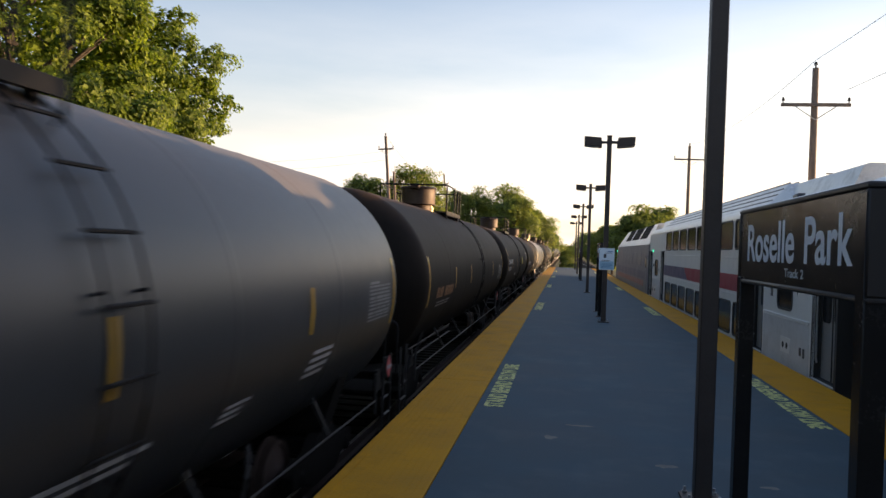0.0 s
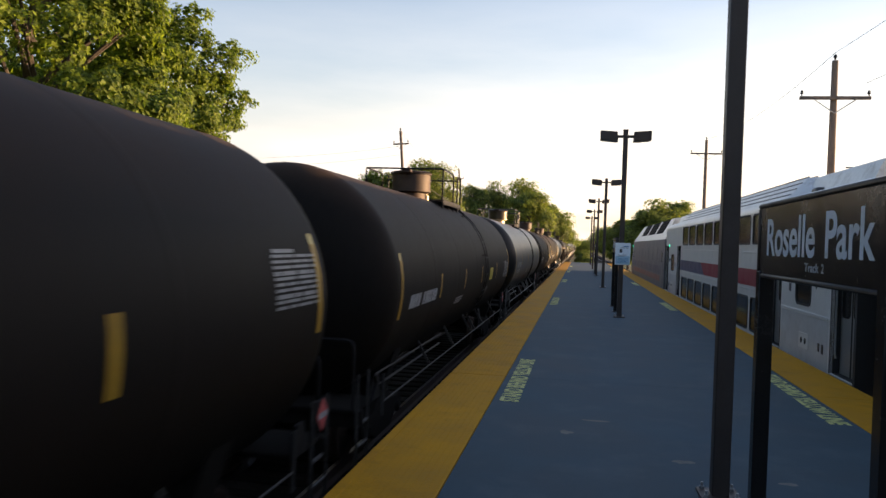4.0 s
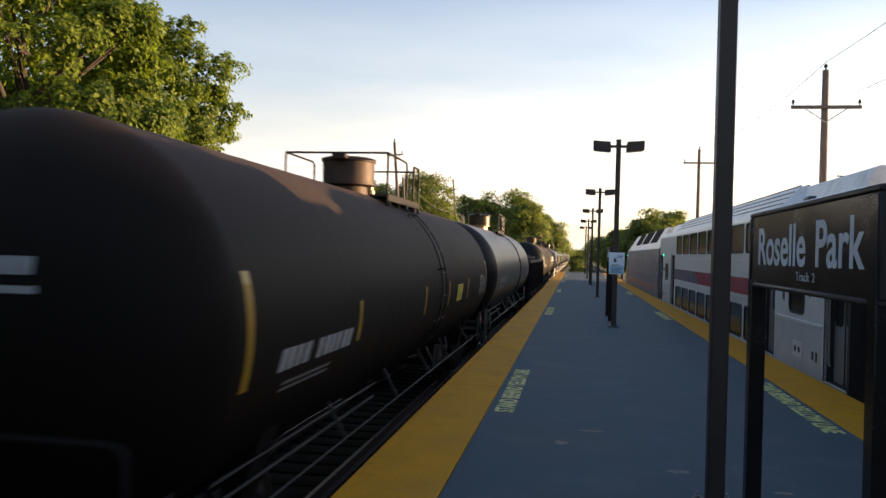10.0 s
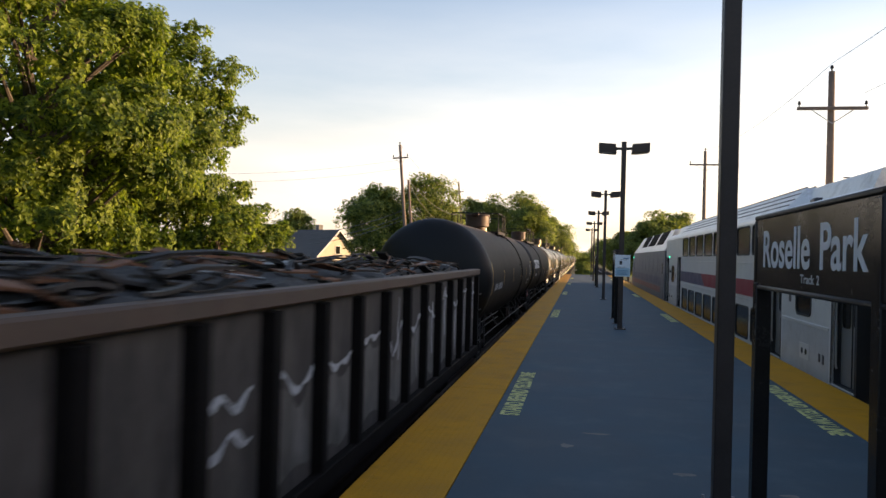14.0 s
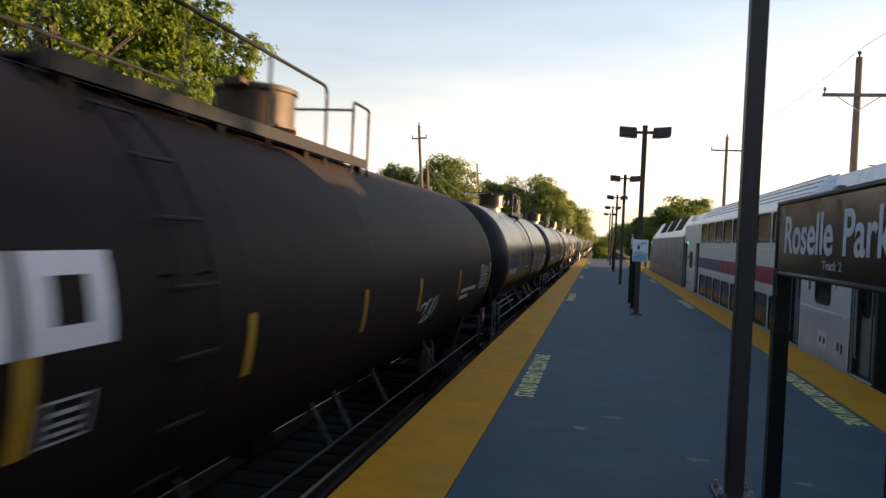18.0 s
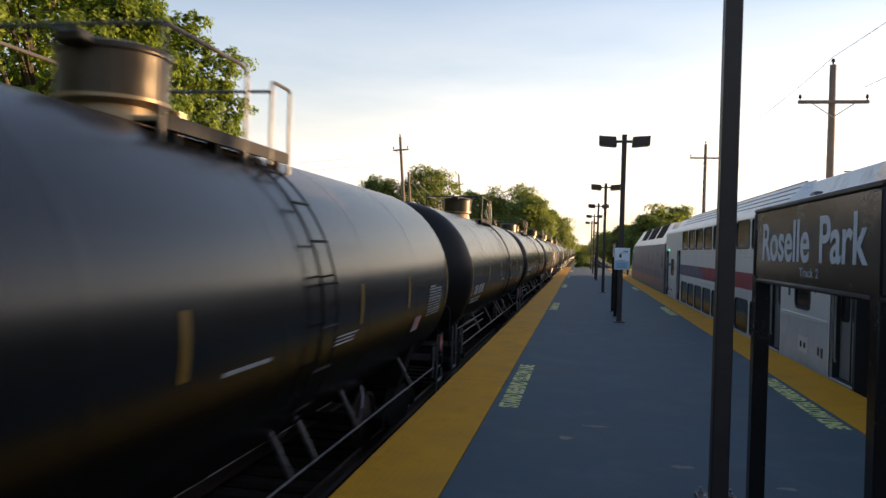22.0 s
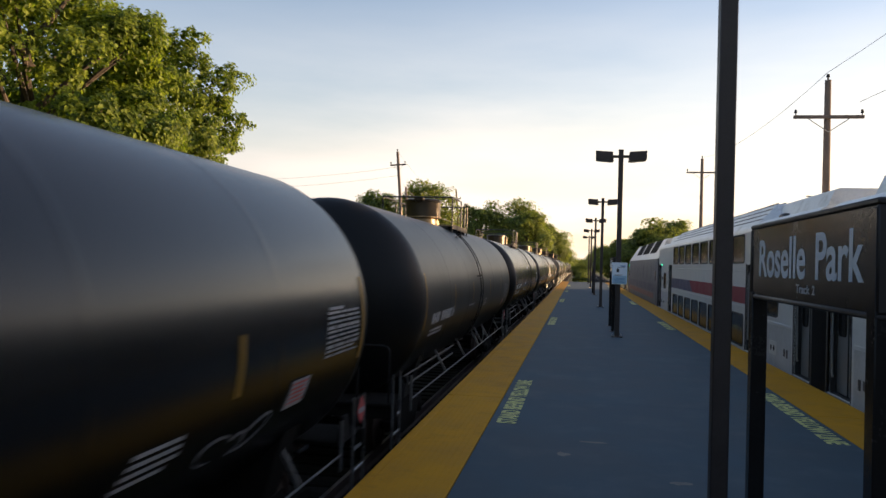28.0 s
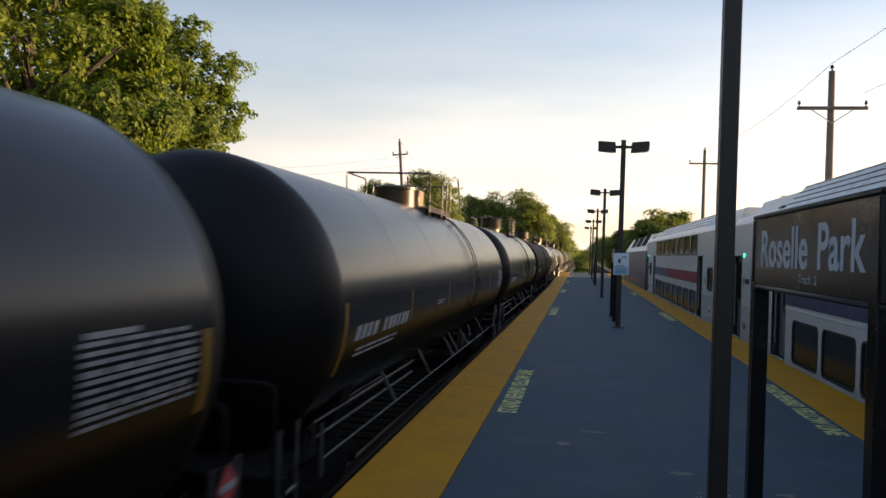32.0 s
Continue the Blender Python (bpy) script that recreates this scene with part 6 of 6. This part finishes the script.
# ---------------------------------------------------------------- trees, poles, wires, house
def tree(x, y, height, crown_r, base, seed, leaves=9000, size=0.20, leaf="leaf_a", clumps=70, squash=1.0, label="broad leafy tree in evening sun", group="trees by the line", lean=(0, 0), pad=(0.12, 0.24), flat=0.72):
    """A tapered trunk with limbs and a crown of many single leaves in uneven clumps."""
    rng = np.random.default_rng(seed)
    t = thing("tree", label, "tree", pose(x, y, -1.8), group)
    g = Geo()
    trunk_r = height * 0.018 + 0.08
    top = Vector((lean[0], lean[1], height * 0.72))
    pts = [Vector((0, 0, 0)).lerp(top, u) + Vector((0.25 * math.sin(4 * u + seed), 0.2 * math.sin(3 * u + 2 * seed), 0)) * u for u in np.linspace(0, 1, 7)]
    g.tube(pts, trunk_r, 9, r1=trunk_r * 0.25)
    centre = np.array([lean[0] * 0.8, lean[1] * 0.8, base + (height - base) * 0.5])
    rz = (height - base) * 0.5 * squash
    cl = []
    while len(cl) < clumps:
        d = rng.normal(size=3)
        d /= np.linalg.norm(d)
        rad = rng.uniform(0.3, 1.0) ** 0.38
        bump_ = 0.82 + 0.22 * noise.noise(Vector((d[0] * 1.7 + seed, d[1] * 1.7, d[2] * 1.7)))
        p = centre + d * np.array([crown_r, crown_r, rz]) * rad * bump_
        cl.append(p)
    cl = np.array(cl)
    for k in range(0, clumps, max(1, clumps // 26)):
        p = Vector(cl[k])
        u = max(0.25, min(0.95, (p.z - crown_r * 0.55) / (height * 0.72)))
        a = Vector((0, 0, 0)).lerp(top, u)
        mid = a.lerp(p, 0.5) + Vector((0, 0, -0.3 + 0.5 * rng.random()))
        g.tube([a, mid, p], trunk_r * 0.35, 6, r1=0.02)
    part("trunk", g, "bark", t, "dark bark trunk and limbs")
    # leaves sit on the upper and outer faces of flattish sprays, so that light and dark alternate
    rad = crown_r * rng.uniform(pad[0], pad[1], clumps) + 0.12
    w = rad ** 2
    pick = rng.choice(clumps, leaves, p=w / w.sum())
    away = cl - centre
    away /= np.linalg.norm(away, axis=1)[:, None] + 1e-6
    way = away * 0.75 + np.array([0, 0, 0.75])
    way /= np.linalg.norm(way, axis=1)[:, None]
    d = rng.normal(size=(leaves, 3)) + way[pick] * 1.1
    d /= np.linalg.norm(d, axis=1)[:, None]
    off = d * rad[pick][:, None] * rng.uniform(0.45, 1.12, (leaves, 1)) ** 0.5 * np.array([1.15, 1.15, flat])
    off *= 1 + 0.25 * np.sin(7 * d[:, :1] + 5 * d[:, 1:2] + pick[:, None])
    c = cl[pick] + off
    face = d * 0.8 + way[pick] * 0.6 + rng.normal(size=(leaves, 3)) * 0.36
    face /= np.linalg.norm(face, axis=1)[:, None]
    a = np.cross(face, rng.normal(size=(leaves, 3)))
    a /= np.linalg.norm(a, axis=1)[:, None]
    b = np.cross(face, a)
    s = (size * rng.uniform(0.6, 1.35, leaves))[:, None]
    nrm = np.cross(a, b)
    v = np.stack([c - a * s * 0.55, c + b * s * 0.32 + nrm * s * 0.10, c + a * s * 0.55, c - b * s * 0.32 + nrm * s * 0.10], 1).reshape(-1, 3)
    me = bpy.data.meshes.new("crown")
    me.from_pydata(v.tolist(), [], [(4 * i, 4 * i + 1, 4 * i + 2, 4 * i + 3) for i in range(leaves)])
    o = part("crown", me, leaf, t)
    tagged(o, "uneven crown of small leaves", kind="stuff")
    return t


def utility_pole(x, y, top, arm_z, arm_w, lean=(0, 0), extra=False, r=0.14, arm_turn=0):
    t = thing("utility_pole", "weathered wooden utility pole with a crossarm", "utility pole", pose(x, y, -1.8, lean[0], lean[1], 0), "utility poles")
    part("pole", Geo().tube([(0, 0, 0), (0, 0, (top + 1.8) / 2), (0, 0, top + 1.8)], r * 1.25, 12, r1=r * 0.8), "polewood", t)
    m = pose(0, 0, arm_z + 1.8, 0, 0, arm_turn)
    part("crossarm", Geo().box(-arm_w / 2, arm_w / 2, -0.20, -0.10, -0.06, 0.06, 0.01, m), "polewood", t)
    for s in (-1, 1):
        part("brace", Geo().tube([m @ Vector((s * arm_w * 0.30, -0.16, -0.05)), m @ Vector((0, -0.15, -0.55))], 0.018, 6), "galv", t)
        part("insulator", Geo().lathe([(0.02, 0.06), (0.02, 0.13), (0.05, 0.14), (0.06, 0.18), (0.035, 0.21), (0.05, 0.23), (0.03, 0.27), (0, 0.28)], 12, at=m @ Vector((s * (arm_w / 2 - 0.07), -0.15, 0))), "gasket", t)
    part("top_insulator", Geo().lathe([(0.03, 0), (0.03, 0.1), (0.07, 0.12), (0.05, 0.22), (0, 0.23)], 10, at=(0, 0, top + 1.8)), "gasket", t)
    if extra:
        part("transformer", Geo().lathe([(0, 0), (0.2, 0.02), (0.22, 0.08), (0.22, 0.72), (0.17, 0.8), (0, 0.82)], 16, at=(0.34, -0.05, arm_z - 1.9 + 1.8)), "galv", t)
    return t


def wire(a, b, sag, r=0.009, label="thin black overhead cable between poles"):
    a, b = Vector(a), Vector(b)
    pts = [a.lerp(b, u) + Vector((0, 0, -4 * sag * u * (1 - u))) for u in np.linspace(0, 1, 13)]
    return tagged(part("overhead_cable", Geo().tube(pts, r, 5), "wire"), label, "cable", "overhead cables")


def house(m):
    t = thing("house", "small gabled house with cream siding and dark roof", "house", m)
    w, d, ev, rg = 3.3, 9.0, 3.2, 6.45
    part("wall", Geo().prism([(-w, 0), (w, 0), (w, ev), (0, rg), (-w, ev)], 0, d), "stucco", t, "cream siding")
    for s in (-1, 1):
        n = Vector((-(rg - ev), 0, w)).normalized()
        part("roof", Geo().prism([(0, rg + 0.02), (0, rg + 0.22), (s * (w + 0.45), ev - 0.22), (s * (w + 0.45), ev - 0.42)], -0.4, d + 0.4), "shingle", t, "dark shingle roof")
        part("barge_board", Geo().prism([(0, rg - 0.02), (0, rg + 0.22), (s * (w + 0.45), ev - 0.22), (s * (w + 0.45), ev - 0.46)], -0.48, -0.41), "trim", t, "white board")
    for x, z in ((0, 3.9), (-1.5, 1.4), (1.5, 1.4)):
        q = part("window", Geo().box(x - 0.45, x + 0.45, -0.06, -0.005, z - 0.6, z + 0.6, 0.01), "trim", t)
        part("pane", Geo().box(x - 0.36, x + 0.36, -0.075, -0.061, z - 0.5, z + 0.5), "pane", q)
    part("chimney", Geo().box(0.8, 1.5, d * 0.6, d * 0.6 + 0.7, 5.0, 7.4, 0.02), "concrete", t)
    return t


def make_scenery():
    # the large oaks beyond the freight track
    tree(-20.95, 33.5, 16.8, 5.5, 0.6, 5, 105000, 0.18, pad=(0.12, 0.22), flat=0.5, clumps=150, label="large oak with sunlit leaves beyond the freight track")
    tree(-17.9, 22.6, 15.5, 5.05, 0.6, 8, 95000, 0.165, pad=(0.12, 0.22), flat=0.5, clumps=125, label="large oak with sunlit leaves beyond the freight track")
    tree(-28.0, 37.0, 19.5, 7.2, 0.8, 12, 36000, 0.26, clumps=130, label="large oak with sunlit leaves beyond the freight track")
    for x, y, h, r, sd in ((-15.8, 31.5, 6.2, 2.4, 14), (-18.5, 27.5, 5.6, 2.8, 15), (-17.0, 37.5, 6.6, 2.6, 16), (-23.5, 28.5, 6.5, 3.2, 17)):
        tree(x, y, h, r, 0.0, sd, 16000, 0.18, clumps=70, label="young bushy tree among the oaks")
    # row carried on by unseen trees behind the platform's foot, added to cut skylight
    for x, y, h, r, sd in ((-22, 14, 16, 6.5, 61), (-21, 0, 17, 6.5, 62), (-23, -15, 16, 6.5, 63), (-21, -30, 17, 7, 64), (14, -48, 15, 7, 65), (-2, -62, 16, 8, 66)):
        tree(x, y, h, r, 0.8, sd, 9000, 0.5, clumps=120, label="unseen large tree added beside the railway to cut skylight")
    # unseen row added behind the passenger track, beside the platform, to shade near cars
    for x, y, h, r, sd in ((21.5, 13.0, 9.6, 4.2, 81), (22.0, 5.0, 10.4, 4.8, 82), (21.0, -4.0, 10.0, 4.8, 83), (22.5, -14.0, 11.0, 5.2, 84), (23, -26, 11, 5.5, 85)):
        tree(x, y, h, r, 0.6, sd, 3600 if y > 10 else 9000, 0.42, clumps=60 if y > 10 else 90, label="unseen leafy tree added to shade the near tank cars", pad=(0.16, 0.26))
    # woods further on, left of the line
    far = [(-25.6, 95, 12.8, 4.3, 31), (-19.8, 97, 14.4, 4.9, 32), (-41.5, 108, 10, 3.0, 39), (-16.4, 130, 14.5, 4.6, 33), (-10.6, 132, 15.0, 5.3, 34), (-8.2, 122, 12.6, 4.3, 35), (-6.4, 138, 11.2, 4.4, 36), (-7.0, 165, 11.5, 5.0, 37), (-7.6, 195, 10, 5, 38), (-8, 235, 11, 6, 40), (-9, 290, 12, 7, 41), (-8, 360, 12, 8, 42)]
    for x, y, h, r, sd in far:
        tree(x, y, h, r, 0.8, sd, 30000 if y < 170 else 12000, 0.30 if y < 170 else 0.45, "leaf_b", 150, label="leafy tree in the row along the line", pad=(0.18, 0.32))
    for x, y, h, r, sd in [(8.9, 96, 9.7, 3.9, 51), (11.4, 99, 10.4, 3.4, 52), (8.0, 134, 9.0, 3.2, 53), (8.5, 170, 8.5, 4, 54), (9, 240, 10, 6, 55), (10, 330, 11, 8, 56), (3.5, 420, 6.2, 9, 57), (-2, 480, 6.5, 10, 58)]:
        tree(x, y, h, r, 0.6, sd, 26000 if y < 150 else 12000, 0.29 if y < 150 else 0.42, "leaf_b", 130, label="leafy tree beyond the passenger track", pad=(0.15, 0.30))
    for x, y, h, r, sd in [(0.6, 118, 1.3, 0.8, 71), (1.2, 133, 1.5, 1.0, 72), (0.4, 155, 1.7, 1.2, 73), (0.8, 185, 2.0, 1.5, 74), (0.6, 230, 2.4, 2.0, 75)]:
        tree(x, y, h, r, 0.0, sd, 4000, 0.3, "leaf_b", 40, label="bush between the two tracks beyond the platform", pad=(0.25, 0.4))
    # unseen brush added along the far side of the freight track, blocking light underneath
    rng = np.random.default_rng(77)
    n = 26000
    c = np.stack([rng.normal(-10.5, 0.9, n), rng.uniform(-45, 95, n), rng.uniform(-1.8, 0, n)], 1)
    c[:, 2] = -1.8 + (1.6 + 0.8 * np.sin(c[:, 1] * 0.7) * np.sin(c[:, 1] * 0.23 + 1)) * rng.uniform(0, 1, n) ** 0.6
    a = rng.normal(size=(n, 3))
    a /= np.linalg.norm(a, axis=1)[:, None]
    b = np.cross(a, rng.normal(size=(n, 3)))
    b /= np.linalg.norm(b, axis=1)[:, None]
    s = rng.uniform(0.2, 0.5, n)[:, None]
    v = np.stack([c - a * s, c + b * s * 0.6, c + a * s, c - b * s * 0.6], 1).reshape(-1, 3)
    me = bpy.data.meshes.new("undergrowth")
    me.from_pydata(v.tolist(), [], [(4 * i, 4 * i + 1, 4 * i + 2, 4 * i + 3) for i in range(n)])
    tagged(part("undergrowth", me, "leaf_b"), "hidden dense brush added beside the freight track to block light under the cars", "brush", kind="stuff")
    house(pose(-32.2, 99.5, -1.8, 0, 0, 56))
    house(pose(-46.0, 112, -1.8, 0, 0, 60))
    utility_pole(8.81, 30.0, 8.9, 7.53, 2.4)
    utility_pole(9.46, 63.5, 10.6, 9.5, 2.4)
    utility_pole(-13.85, 62.0, 10.9, 9.8, 1.3, (0, -5.0), arm_turn=8)
    t = thing("stub_pole", "short bare wooden pole beside a utility pole", "utility pole", pose(-13.35, 62.3, -1.8, 0, -5.2, 0), "utility poles")
    part("pole", Geo().tube([(0, 0, 0), (0, 0, 5), (0, 0, 9.8)], 0.13, 10, r1=0.09), "polewood", t)
    utility_pole(-14.8, 100.0, 11.4, 10.2, 1.2, (0, -5.5))
    wire((8.81, 30, 9.2), (9.3, -14, 10.4), 0.7)
    wire((9.9, 30, 8.1), (10.5, -14, 9.0), 0.7)
    wire((8.81, 30, 9.2), (9.46, 63.5, 10.7), 0.6)
    wire((-14.95, 62, 10.9), (-15.9, 100, 11.2), 1.5)
    wire((-14.85, 62, 9.6), (-44, 68, 9.4), 0.8)
    wire((-14.75, 62, 8.9), (-44, 68, 8.6), 0.8)
    for z, far_z, sag in ((7.9, 7.2, 0.9), (7.6, 6.4, 1.7), (5.7, 6.2, 1.2), (5.3, 6.0, 1.7), (4.9, 5.8, 1.9)):
        wire((-14.2, 62.3, z), (-15.5, 100, far_z), sag, 0.028, "thick grey cable slung between poles")
    for z, far_z in ((5.5, 3.6), (5.0, 3.0), (4.7, 2.6)):
        wire((-14.4, 62, z), (-27, 74, far_z), 0.35, 0.028, "thick grey cable slung to a house")


# ---------------------------------------------------------------- build and move
make_ground()
make_platform()
furnish_platform()
make_freight()
make_passenger()
make_scenery()


def motions():
    for car, y in FREIGHT:
        walk(car, [(t, pose(FX, y - SPEED * t, RAIL)) for t in (0.0, 8.0, 16.0, 24.0, 32.0)])
    way = [(0.0, 0.0), (8.0, 0.0), (16.0, 0.0), (23.5, 0.0), (24.0, 0.02), (24.5, 0.1), (25.0, 0.23), (25.5, 0.42), (26.5, 0.95), (27.5, 1.62), (28.0, 2.05), (28.5, 2.65), (29.0, 3.35), (29.5, 4.15), (30.0, 5.05), (30.5, 6.1), (31.0, 7.25), (31.5, 8.62), (32.0, 10.1)]
    for car, y in PASSENGER:
        walk(car, [(t, pose(CX, y + s, RAIL)) for t, s in way])


motions()
